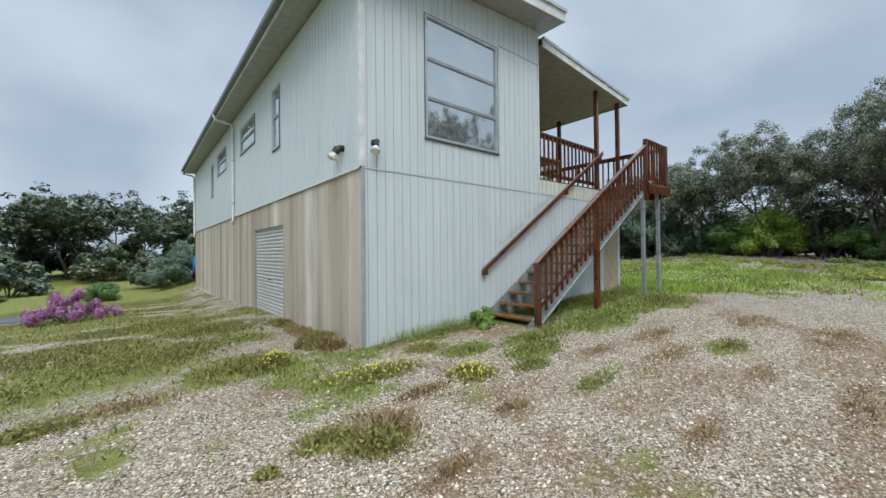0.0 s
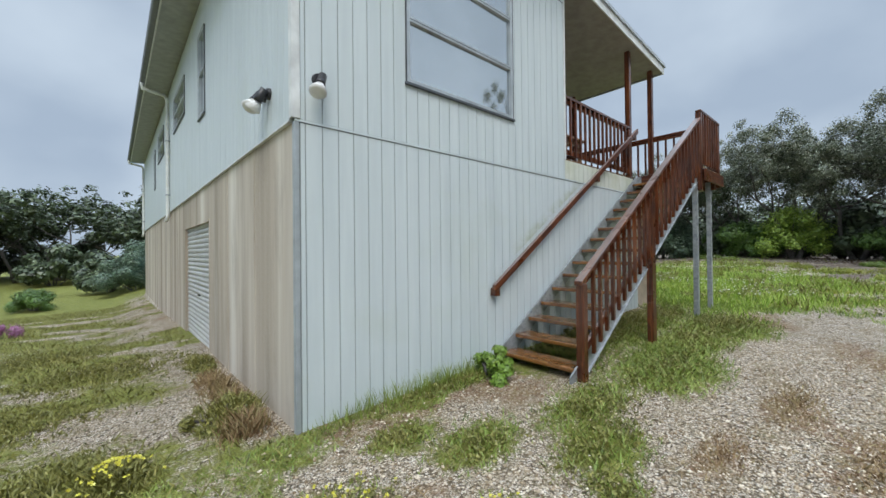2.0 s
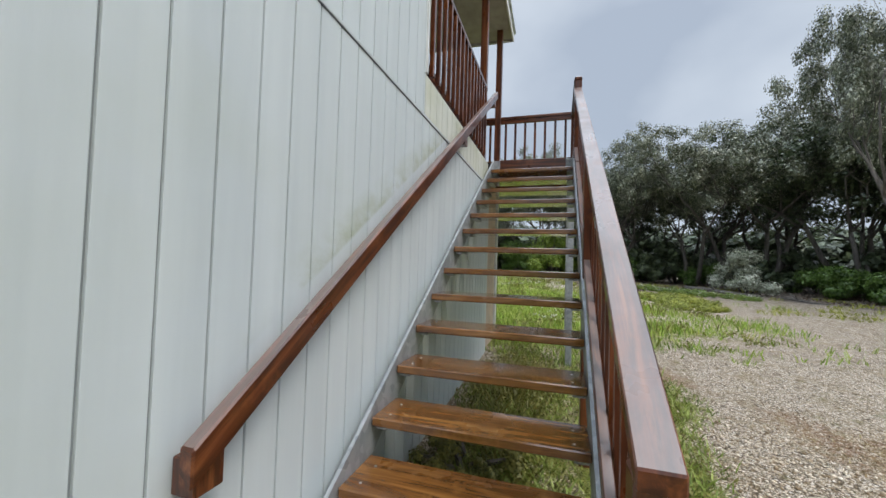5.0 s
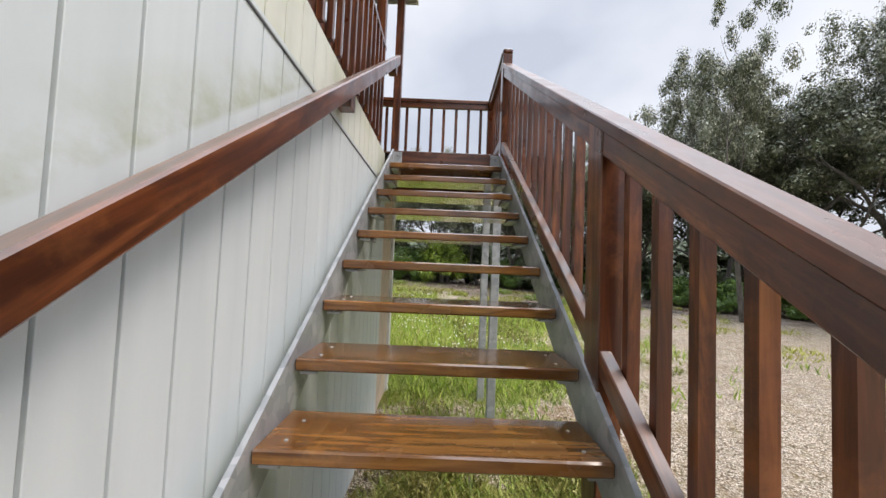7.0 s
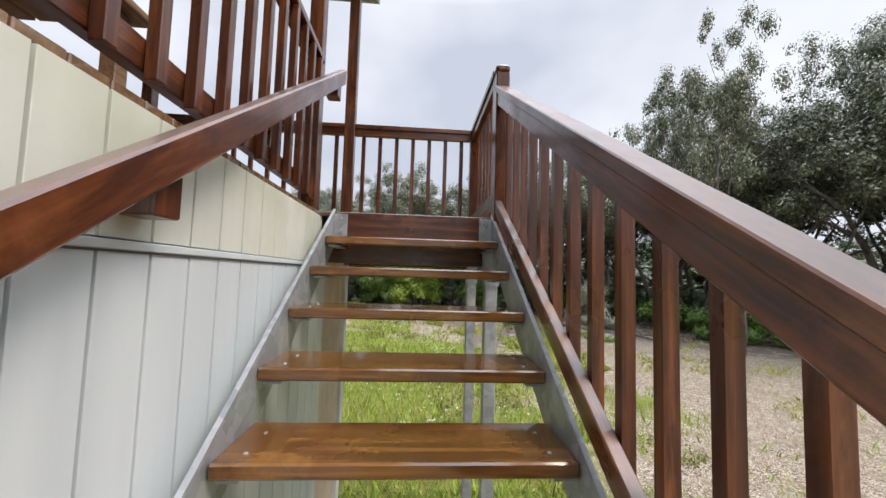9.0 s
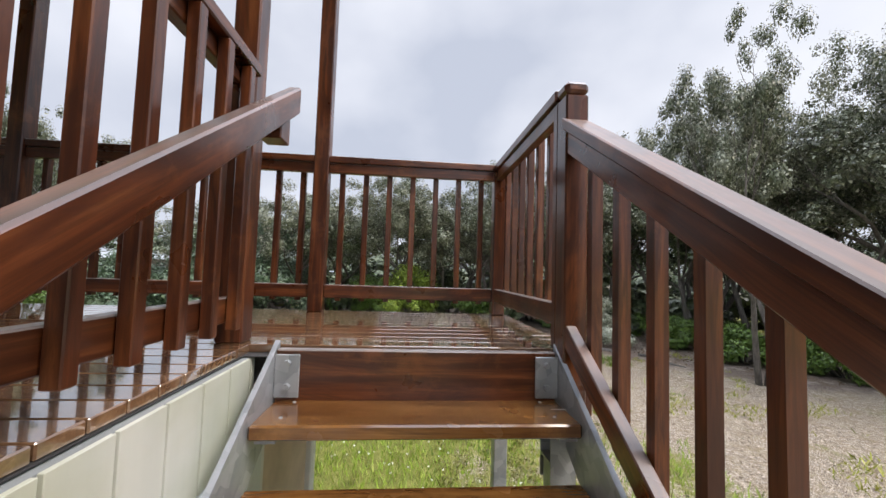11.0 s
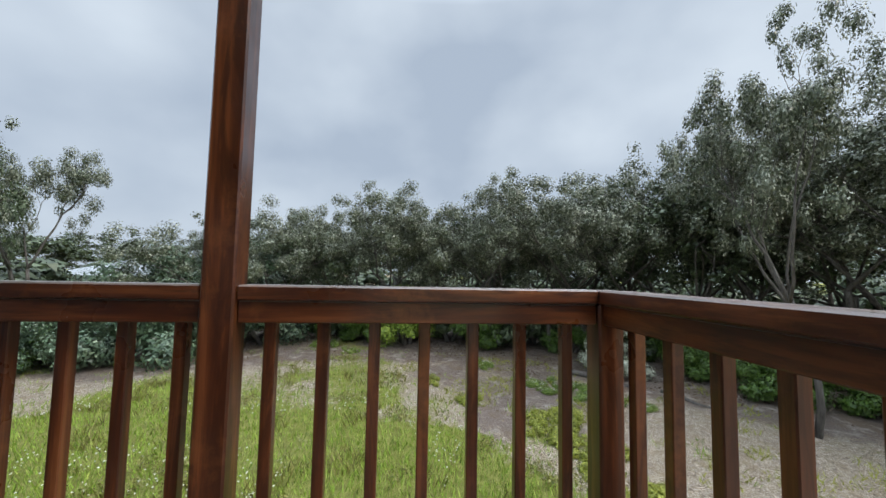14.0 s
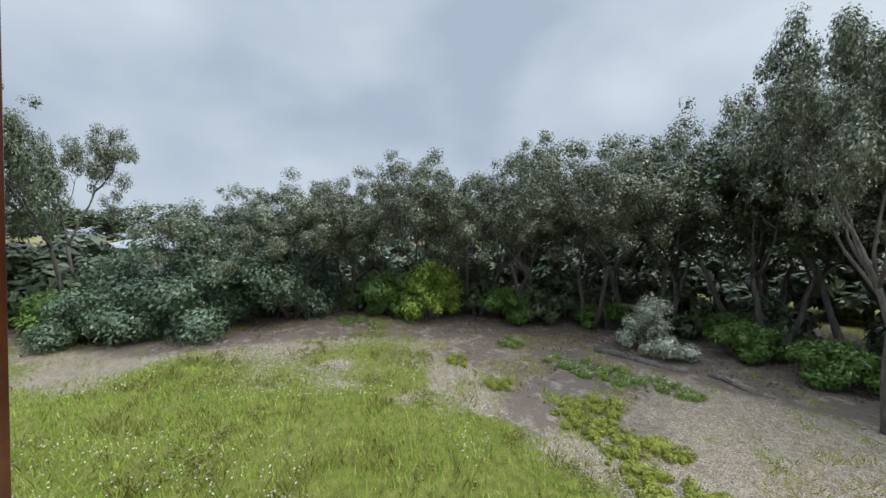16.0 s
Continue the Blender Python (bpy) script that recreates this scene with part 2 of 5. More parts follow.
def mat_ground():
    """Crushed pale stone, moss and low weeds, mulch and sand, by the mask laid on the sheet."""
    n = Nodes("gravel_and_grass")
    m = n.split(n.attr("cover"))
    grass, mulch, dry = m[0], m[1], m[2]
    flat = n.scaled(1, 1, 0)
    flow = n.noise(flat, 2.6, 6, 0.7)
    shake = n.tree.nodes.new("ShaderNodeTexNoise")
    shake.inputs["Scale"].default_value, shake.inputs["Detail"].default_value = 70.0, 2.0
    n.link(flat, shake.inputs["Vector"])
    push = n.tree.nodes.new("ShaderNodeVectorMath")
    push.operation, push.inputs[1].default_value = "MULTIPLY_ADD", (0.016, 0.016, 0.0)
    n.link(shake.outputs["Color"], push.inputs[0])
    n.link(flat, push.inputs[2])
    warp = push.outputs[0]
    med = n.noise(flat, 5.0, 6, 0.65)
    fine = n.noise(flat, 46.0, 4, 0.6)
    edge = n.voronoi(warp, 47, "Distance")
    tones = ((0.0, (0.25, 0.17, 0.095)), (0.2, (0.62, 0.50, 0.36)), (0.55, (0.88, 0.755, 0.60)), (1.0, (0.97, 0.89, 0.78)))
    coarse = n.ramp(n.split(n.voronoi(warp, 47, "Color"))[0], *tones)
    # cell rims, here and in the small stones, painted dark as crevice shade
    coarse = n.mix(n.ramp(edge, (0.40, (0.0,)), (0.60, (0.95,))), coarse, (0.10, 0.07, 0.04))
    small = n.ramp(n.split(n.voronoi(warp, 105, "Color"))[0], *tones)
    small = n.mix(n.ramp(n.voronoi(warp, 105), (0.42, (0.0,)), (0.64, (0.9,))), small, (0.14, 0.10, 0.06))
    gravel = n.mix(n.ramp(n.noise(flat, 13.0, 4, 0.6), (0.44, (0.0,)), (0.54, (1.0,))), coarse, small)
    gravel = n.mix(n.ramp(n.noise(flat, 9.0, 9, 0.8), (0.55, (0.0,)), (0.63, (0.66,))), gravel, (0.20, 0.14, 0.075))
    gravel = n.mix(n.ramp(flow, (0.49, (0.0,)), (0.70, (0.6,))), gravel, (0.31, 0.225, 0.115))
    # thin olive and rusty growth between the stones
    growth = n.ramp(med, (0.35, (0.20, 0.115, 0.055)), (0.5, (0.25, 0.20, 0.085)), (0.65, (0.20, 0.215, 0.07)))
    gravel = n.mix(n.ramp(n.noise(flat, 3.4, 11, 0.82), (0.53, (0.0,)), (0.64, (0.75,))), gravel, growth)
    green = n.ramp(med, (0.25, (0.13, 0.145, 0.026)), (0.5, (0.26, 0.28, 0.052)), (0.75, (0.43, 0.415, 0.12)))
    green = n.mix(n.ramp(fine, (0.35, (0.0,)), (0.7, (0.5,))), green, (0.105, 0.10, 0.035))
    dryc = n.ramp(med, (0.25, (0.24, 0.10, 0.055)), (0.5, (0.32, 0.19, 0.10)), (0.75, (0.36, 0.30, 0.12)))
    dryc = n.mix(n.ramp(fine, (0.4, (0.0,)), (0.7, (0.5,))), dryc, (0.16, 0.10, 0.055))
    mulc = n.ramp(fine, (0.3, (0.11, 0.08, 0.065)), (0.52, (0.22, 0.172, 0.142)), (0.75, (0.50, 0.44, 0.38)))
    mulc = n.mix(n.ramp(n.noise(flat, 1.1, 10, 0.78), (0.48, (0.0,)), (0.58, (0.75,))), mulc, (0.21, 0.15, 0.10))
    soft = lambda mask: n.ramp(n.math("ADD", mask, n.math("MULTIPLY", n.math("SUBTRACT", n.noise(flat, 6.0, 8, 0.75), 0.5), 1.7)), (0.34, (0.0,)), (0.66, (1.0,)))
    pale = n.ramp(n.noise(flat, 2.1, 8, 0.72), (0.52, (0.0,)), (0.64, (0.7,)))
    mulc = n.mix(pale, mulc, (0.52, 0.46, 0.40))
    col = n.mix(soft(mulch), gravel, mulc)
    thin = n.ramp(n.noise(flat, 21.0, 6, 0.75), (0.40, (0.15,)), (0.60, (1.0,)))
    col = n.mix(n.math("MULTIPLY", soft(dry), thin), col, dryc)
    col = n.mix(soft(grass), col, green)
    hgt = n.math("ADD", n.math("MULTIPLY", edge, -1.0), n.math("MULTIPLY", fine, 0.8))
    n.bump(hgt, 1.0, 0.04)
    return n.done(col, 0.8, 0.0, 0.35)


def mat_leaf(name, dark, mid, light, rough=0.42, spec=0.5):
    n = Nodes(name)
    isl = n.island()
    col = n.ramp(isl, (0.0, dark), (0.32, mid), (0.76, mid), (1.0, light))
    # noise lightens whole patches, imitating lit and shaded clumps
    big = n.noise(n.scaled(1.1, 1.1, 1.1), 1.0, 3)
    col = n.mix(n.ramp(big, (0.50, (0.0,)), (0.70, (0.36,))), col, light)
    n.bsdf.inputs["Subsurface Weight"].default_value = 0.0
    return n.done(col, rough, 0.0, spec)


def mat_bark():
    n = Nodes("bark")
    f = n.noise(n.scaled(14, 14, 2.0), 1.0, 6, 0.65)
    col = n.ramp(f, (0.3, (0.055, 0.048, 0.042)), (0.6, (0.15, 0.135, 0.12)), (0.8, (0.27, 0.25, 0.225)))
    n.bump(f, 0.8, 0.03)
    return n.done(col, 0.9)


CLAD = mat_painted_board()
MOSSY = mat_mossy_board()
CONCRETE = mat_concrete()
WOOD = {a: mat_decking("oiled_hardwood_" + a, (0.040, 0.010, 0.004), (0.135, 0.036, 0.011), (0.30, 0.105, 0.034), 0.25, 0.5, a, {"z": 0.0, "s": 0.30}.get(a, 0.55)) for a in "xyzs"}
TREAD = mat_decking("wet_tread_timber", (0.095, 0.036, 0.010), (0.25, 0.108, 0.028), (0.42, 0.205, 0.062), 0.10, 0.34, "y")
DECK = mat_decking("wet_deck_timber", (0.15, 0.08, 0.042), (0.26, 0.145, 0.075), (0.38, 0.23, 0.13), 0.03, 0.13, "y")
wet_film(DECK, 0.03, 1.95)
wet_film(TREAD, 0.10, 1.45)
for _m in WOOD.values():
    wet_film(_m, 0.14, 1.5).node_tree.nodes["Principled BSDF"].inputs["Coat Weight"].default_value = 0.4
GALV = mat_galvanised()
# backing darker than the boards: groove shadow put into its colour
GROOVE = mat_plain("shaded_groove", (0.30, 0.33, 0.33), 0.8)
TRIM = mat_plain("white_trim", (0.70, 0.72, 0.71), 0.45)
SOFFIT = mat_plain("soffit_sheet", (0.36, 0.37, 0.36), 0.7)
GUTTER = mat_plain("grey_gutter", (0.13, 0.14, 0.145), 0.4)
VSOFFIT = mat_plain("verandah_lining", (0.34, 0.33, 0.29), 0.75)
ALU = mat_plain("window_aluminium", (0.46, 0.50, 0.52), 0.35, 0.4)
DARKALU = mat_plain("dark_frame", (0.10, 0.11, 0.12), 0.4, 0.3)
ROLLER = mat_plain("roller_door_paint", (0.54, 0.54, 0.53), 0.4, 0.1, 0.08)
TAN = mat_plain("tan_panel", (0.56, 0.45, 0.34), 0.7)
BLACK = mat_plain("black_plastic", (0.025, 0.025, 0.028), 0.4)
LAMPWHITE = mat_plain("lamp_white", (0.75, 0.75, 0.73), 0.3)
ROOFING = mat_plain("roof_steel", (0.52, 0.56, 0.58), 0.35, 0.4)
GLASS = mat_glass()
GROUND = mat_ground()
BARK = mat_bark()
# near-black colour that stands in for the darkness of unlit spaces
DARKVOID = mat_plain("unlit_dark", (0.05, 0.05, 0.05), 0.8)


# ---- building helpers ----
ORIGIN = {}


def thing(name, at, label, category, group="", kind=""):
    ob = new(name)
    ob.empty_display_size = 0.2
    ob.location = at
    ORIGIN[ob.name] = Vector(at)
    return tagged(ob, label, category, group, kind)


def part(name, bm, material, parent, label="", smooth=False):
    """Links a bmesh, in the place's coordinates, as one mesh under a thing or a part."""
    o = ORIGIN[parent.name]
    bmesh.ops.translate(bm, verts=bm.verts, vec=-o)
    me = bpy.data.meshes.new(name)
    bm.to_mesh(me)
    bm.free()
    if smooth:
        me.polygons.foreach_set("use_smooth", [True] * len(me.polygons))
    me.materials.append(material)
    ob = new(name, me)
    ob.parent = parent
    ORIGIN[ob.name] = o
    return tagged(ob, label)


def piece(name, me, parent, at, label=""):
    """One more object on a shared mesh, under parent, at a place in the place's coordinates."""
    ob = new(name, me)
    ob.parent = parent
    ob.location = Vector(at) - ORIGIN[parent.name]
    ORIGIN[ob.name] = ORIGIN[parent.name]
    return tagged(ob, label)


def shared(name, bm, material):
    me = bpy.data.meshes.new(name)
    bm.to_mesh(me)
    bm.free()
    me.materials.append(material)
    return me


def box(bm, x0, x1, y0, y1, z0, z1, bevel=0.0):
    r = bmesh.ops.create_cube(bm, size=1.0)
    vs = r["verts"]
    bmesh.ops.scale(bm, verts=vs, vec=(x1 - x0, y1 - y0, z1 - z0))
    bmesh.ops.translate(bm, verts=vs, vec=((x0 + x1) / 2, (y0 + y1) / 2, (z0 + z1) / 2))
    if bevel:
        es = list({e for v in vs for e in v.link_edges})
        bmesh.ops.bevel(bm, geom=es, offset=bevel, segments=1, affect="EDGES", profile=0.5)
    return bm


def boxes(*dims, bevel=0.0):
    bm = bmesh.new()
    for d in dims:
        box(bm, *d, bevel=bevel)
    return bm


def beam(bm, a, b, w, h, bevel=0.004):
    """A bar from a to b whose section is w across (level) and h upright, ends cut plumb."""
    a, b = Vector(a), Vector(b)
    d = (b - a)
    flat = Vector((d.x, d.y, 0)).normalized()
    side = Vector((-flat.y, flat.x, 0)) * (w / 2)
    up = Vector((0, 0, h / 2))
    vs = [bm.verts.new(p + s * side + u * up) for p in (a, b) for s, u in ((-1, -1), (1, -1), (1, 1), (-1, 1))]
    fs = [(0, 1, 2, 3), (7, 6, 5, 4), (0, 4, 5, 1), (1, 5, 6, 2), (2, 6, 7, 3), (3, 7, 4, 0)]
    faces = [bm.faces.new([vs[i] for i in f]) for f in fs]
    bmesh.ops.recalc_face_normals(bm, faces=faces)
    if bevel:
        es = list({e for v in vs for e in v.link_edges})
        bmesh.ops.bevel(bm, geom=es, offset=bevel, segments=1, affect="EDGES", profile=0.5)
    return bm


def tube(bm, pts, radii, sides=8):
    """A tapered tube through points."""
    rings = []
    for i, (p, r) in enumerate(zip(pts, radii)):
        p = Vector(p)
        d = (Vector(pts[min(i + 1, len(pts) - 1)]) - Vector(pts[max(i - 1, 0)])).normalized()
        a = d.orthogonal().normalized()
        b = d.cross(a)
        rings.append([bm.verts.new(p + (a * math.cos(k * 2 * math.pi / sides) + b * math.sin(k * 2 * math.pi / sides)) * r) for k in range(sides)])
    for i in range(len(rings) - 1):
        r0, r1 = rings[i], rings[i + 1]
        off = min(range(sides), key=lambda s: sum((r0[k].co - r1[(k + s) % sides].co).length for k in range(sides)))
        for k in range(sides):
            bm.faces.new((r0[k], r0[(k + 1) % sides], r1[(k + 1 + off) % sides], r1[(k + off) % sides]))
    bm.faces.new(rings[-1])
    bm.faces.new(rings[0][::-1])
    return bm


def soup(name, verts, faces, material, smooth=False):
    """A mesh from arrays of vertices and equal-sided faces."""
    verts, faces = np.asarray(verts, dtype=np.float32), np.asarray(faces, dtype=np.int32)
    me = bpy.data.meshes.new(name)
    me.vertices.add(len(verts))
    me.vertices.foreach_set("co", verts.ravel())
    k = faces.shape[1]
    me.loops.add(faces.size)
    me.loops.foreach_set("vertex_index", faces.ravel())
    me.polygons.add(len(faces))
    me.polygons.foreach_set("loop_start", np.arange(0, faces.size, k, dtype=np.int32))
    me.polygons.foreach_set("loop_total", np.full(len(faces), k, dtype=np.int32))
    if smooth:
        me.polygons.foreach_set("use_smooth", np.ones(len(faces), dtype=bool))
    me.update(calc_edges=True)
    me.materials.append(material)
    return me


# ---- ground ----
def value_noise(x, y, cell, seed):
    """Smooth noise from 0 to 1 on arrays."""
    gx, gy = np.asarray(x) / cell, np.asarray(y) / cell
    ix, iy = np.floor(gx), np.floor(gy)
    fx, fy = gx - ix, gy - iy
    fx, fy = fx * fx * (3 - 2 * fx), fy * fy * (3 - 2 * fy)

    def h(a, b):
        v = np.sin(a * 127.1 + b * 311.7 + seed * 74.7) * 43758.5453
        return v - np.floor(v)
    return (h(ix, iy) * (1 - fx) + h(ix + 1, iy) * fx) * (1 - fy) + (h(ix, iy + 1) * (1 - fx) + h(ix + 1, iy + 1) * fx) * fy


def height(x, y):
    x, y = np.asarray(x, dtype=float), np.asarray(y, dtype=float)
    z = np.interp(x, [-60, -12, 0, 2.7, 5.2, 7.3, 9.4, 10.3, 18, 27, 45, 400], [-0.5, -0.35, 0.06, 0.17, 0.29, 0.40, 0.46, 0.52, 0.74, 0.92, 1.0, 1.0])
    z = z + 0.32 * np.exp(-(((x - 27) / 6.5) ** 2 + ((y - 6.5) / 5.5) ** 2)) - 0.25 * np.exp(-(((x - 24) / 6) ** 2 + ((y - 17) / 4.5) ** 2))
    west = np.clip((4.5 - x) / 3.0, 0, 1)
    z = z - west * np.interp(y, [4, 9, 24, 40, 60], [0.0, 0.12, 0.80, 0.85, 0.2])
    near = np.clip(1 - np.hypot(x - 9, y - 4) / 30, 0, 1)
    return z + (value_noise(x, y, 2.3, 3) - 0.5) * 0.07 * near + (value_noise(x, y, 0.6, 5) - 0.5) * 0.022 * near


# weed patches in the gravel: x, y, radius across, radius along, height, sort
PATCHES = [
    (1.58, 5.15, 0.24, 0.26, 0.18, "yellow"), (1.25, 5.4, 0.5, 0.6, 0.12, "green"), (2.30, 3.80, 0.58, 0.26, 0.10, "yellow"), (1.72, 2.68, 0.34, 0.36, 0.15, "dry"), (1.60, 2.55, 0.30, 0.30, 0.12, "green"),
    (1.30, 2.80, 0.22, 0.16, 0.09, "green"), (2.40, 3.02, 0.38, 0.13, 0.08, "dry"), (3.12, 3.05, 0.30, 0.26, 0.09, "yellow"), (1.72, 1.88, 0.36, 0.13, 0.07, "dry"),
    (2.45, 5.75, 0.32, 0.40, 0.20, "green"), (2.78, 2.18, 0.20, 0.13, 0.08, "dry"), (3.80, 1.97, 0.34, 0.14, 0.05, "green"), (5.0, 1.74, 0.75, 0.20, 0.05, "dry"), (5.9, 1.35, 0.40, 0.20, 0.06, "green"),
    (5.05, 0.87, 0.50, 0.16, 0.04, "dry"), (4.8, 0.2, 0.7, 0.16, 0.05, "dry"), (7.2, 0.55, 0.8, 0.30, 0.05, "dry"), (7.6, 1.5, 0.8, 0.30, 0.05, "dry"), (3.4, 0.9, 0.5, 0.12, 0.04, "dry"), (0.85, 2.64, 0.06, 0.06, 0.06, "green"),
    (4.85, 3.45, 0.70, 0.30, 0.07, "green"), (6.2, 3.3, 0.8, 0.40, 0.07, "green"), (7.6, 3.4, 0.9, 0.42, 0.08, "green"),
    (3.65, 3.75, 0.42, 0.24, 0.06, "green"), (4.25, 3.05, 0.50, 0.26, 0.08, "green"), (3.30, 4.25, 0.28, 0.20, 0.06, "green"), (4.7, 2.45, 0.55, 0.22, 0.04, "dry"), (3.75, 2.75, 0.26, 0.18, 0.06, "green"), (5.9, 2.2, 0.6, 0.22, 0.05, "dry"),
    (2.50, 6.7, 0.22, 0.9, 0.15, "dry"), (2.44, 5.35, 0.20, 0.30, 0.20, "dry"), (2.52, 8.0, 0.20, 0.6, 0.12, "green"),
    (0.5, 7.2, 1.1, 0.8, 0.09, "green"), (1.5, 8.8, 0.9, 0.8, 0.09, "green"),
    (-0.9, 8.6, 1.4, 1.0, 0.08, "green"), (-1.5, 6.2, 1.1, 0.5, 0.08, "green"), (0.3, 11.0, 1.4, 1.0, 0.08, "green"), (0.1, 4.9, 0.8, 0.35, 0.06, "dry"), (-0.47, 4.75, 0.4, 0.2, 0.06, "green"),
    (8.9, 3.3, 1.0, 0.5, 0.12, "green"), (8.3, 4.4, 1.8, 0.45, 0.15, "green"), (6.3, 4.5, 0.8, 0.35, 0.13, "green"), (4.1, 4.75, 1.2, 0.14, 0.09, "green"),
]


def cover(x, y):
    """How far grass, mulch and dry weeds hide the stones at a place."""
    x, y = np.asarray(x, dtype=float), np.asarray(y, dtype=float)
    n1, n2, n3 = value_noise(x, y, 1.7, 11), value_noise(x, y, 0.7, 12), value_noise(x + y * 0.3, y, 4.5, 13)
    mottled = 0.5 * n1 + 0.3 * n2 + 0.2 * n3
    grass = np.zeros_like(x)
    dry = np.clip((value_noise(x, y, 1.6, 21) * 0.55 + value_noise(x, y, 0.5, 22) * 0.45 - 0.44) * 2.6, 0, 0.8)
    damp = np.interp(y - 0.25 * np.clip(x - 3, -3, 6), [0.3, 2.2, 4.2], [0.0, 0.55, 1.0]) * np.clip((9.5 - x) / 2, 0, 1)
    grass = np.clip((value_noise(x, y, 0.9, 25) * 0.6 + value_noise(x, y, 0.33, 26) * 0.4 - 0.64 + 0.17 * damp) * 3.2, 0, 0.35 + 0.4 * damp)
    # rough pasture beyond the garage side
    west = np.clip((2.6 - x) / 1.2, 0, 1) * np.clip((y - 4.3 - 0.4 * np.clip(x, -9, 3)) / 2.0, 0, 1)
    grass = np.maximum(grass, west * (0.52 + 0.9 * value_noise(x * 0.5 + y * 0.1, y * 1.6, 1.3, 31) + 0.4 * (n2 - 0.5)))
    far_west = np.clip((y - 22) / 6, 0, 1) + np.clip((-8 - x) / 5, 0, 1) * np.clip((y - 6) / 6, 0, 1)
    grass = np.maximum(grass, np.clip(far_west, 0, 1))
    # the lawn east of the landing
    lawn_edge = np.interp(x, [8.6, 10, 13, 16, 19, 22, 26], [3.6, 3.0, 0.9, -0.2, 0.3, 2.2, 5.2])
    lawn = np.clip((y - lawn_edge + (n1 - 0.5) * 2.6 + (n3 - 0.5) * 2.4 + (n2 - 0.5) * 1.2) / 2.6, 0, 1) * np.clip((x - 9.4) / 1.0, 0, 1)
    grass = np.maximum(grass, lawn * np.clip(np.interp(x, [9, 15, 18, 24], [1.0, 1.0, 0.80, 0.36]) + (0.6 * n1 + 0.4 * n2 - 0.5) * np.interp(x, [13, 19], [0.2, 1.5]), 0, 1))
    strip = np.clip(1 - np.abs(y - 3.75) / 1.0, 0, 1) * np.clip((x - 4.2) / 1.5, 0, 1) * np.clip((11 - x) / 2, 0, 1)
    grass = np.maximum(grass, strip * (0.15 + 1.0 * n1))
    # bark and leaf litter under the trees, and a bare track in front of it
    belt = np.interp(y, [-20, -8, -4, -1, 3, 8, 12, 18, 30], [9, 14.5, 17.5, 20.0, 21.5, 22.3, 22.0, 22.0, 22.0])
    mulch = np.clip((x - belt + (n3 - 0.5) * 3) / 2.0, 0, 1) * np.clip((x - 8) / 4, 0, 1)
    litter = np.clip((x - 15) / 4, 0, 1) * np.clip(1.3 - np.abs(y - 1.5) / 3.2, 0, 1) * n1
    mulch = np.maximum(mulch, litter * 1.5)
    grass = np.where(mulch > 0.5, grass * np.clip(n2 * 1.6 - 0.25, 0, 1), grass)
    for px, py, rx, ry, _, sort in PATCHES:
        d = np.hypot((x - px) / rx, (y - py) / ry) + (n2 - 0.5) * 0.9 + (n1 - 0.5) * 0.9
        m = np.clip(1.25 - d * 0.85, 0, 1)
        if sort == "dry":
            dry = np.maximum(dry, m)
        else:
            grass = np.maximum(grass, m)
    # bare streaks in the pasture, and sand instead of stones east of the stairs
    across, along = x * 0.77 - y * 0.63, x * 0.63 + y * 0.77
    streak = value_noise(across, along * 3.0, 1.5, 33) * 0.7 + n2 * 0.3
    grass = np.where((x < 2.5) & (y > 4.4) & (y < 22), grass * np.clip((0.71 - streak) * 9, 0.10, 1), grass)
    mulch = np.maximum(mulch, np.clip((x - 8.6) / 2.0, 0, 1) * 0.34)
    dry = dry * np.clip((11.5 - x) / 2.0, 0.15, 1)
    dry = np.where((x < 2.5) & (y > 4.4), dry * 0.3, dry)
    south = np.clip((-9 - y) / 6, 0, 1)
    grass = np.maximum(grass, south * 0.9)
    outer = np.clip((np.hypot(x - 9, y - 4) - 38) / 10, 0, 1)
    grass = np.maximum(grass, outer * np.clip((30 - x) / 8, 0, 1))
    dry = np.maximum(dry, outer * np.clip((x - 22) / 8, 0, 1))
    return np.clip(grass, 0, 1), np.clip(mulch, 0, 1), np.clip(dry, 0, 1)


def build_ground():
    xs = np.concatenate([[-900, -400, -200, -110], np.arange(-70, -14, 3.0), np.arange(-14, 32, 0.22), np.arange(32, 70, 3.0), [110, 200, 400, 900]])
    ys = np.concatenate([[-900, -400, -200, -110], np.arange(-70, -14, 3.0), np.arange(-14, 28, 0.22), np.arange(28, 70, 3.0), [110, 200, 400, 900]])
    X, Y = np.meshgrid(xs, ys)
    Z = height(X, Y)
    v = np.stack([X.ravel(), Y.ravel(), Z.ravel()], axis=1)
    nx = len(xs)
    i = (np.arange(len(ys) - 1)[:, None] * nx + np.arange(nx - 1)[None, :]).ravel()
    f = np.stack([i, i + 1, i + 1 + nx, i + nx], axis=1)
    me = soup("ground", v, f, GROUND, True)
    g, m, d = cover(X.ravel(), Y.ravel())
    col = np.ones((len(v), 4), dtype=np.float32)
    col[:, 0], col[:, 1], col[:, 2] = g, m, d
    a = me.color_attributes.new("cover", "FLOAT_COLOR", "POINT")
    a.data.foreach_set("color", col.ravel())
    return tagged(new("ground", me), "pale crushed stone yard with weeds, lawn and leaf litter", "ground", "", "structure")


build_ground()

# ---- house ----
PITCH_X = 0.082
BOARD = 0.151


def soffit_z(x):
    return 5.93 + PITCH_X * (x - 2.1)


house = thing("house", (2.73, 4.93, 0), "two-storey pale grey-green clad house with a weathered concrete garage wall", "house")


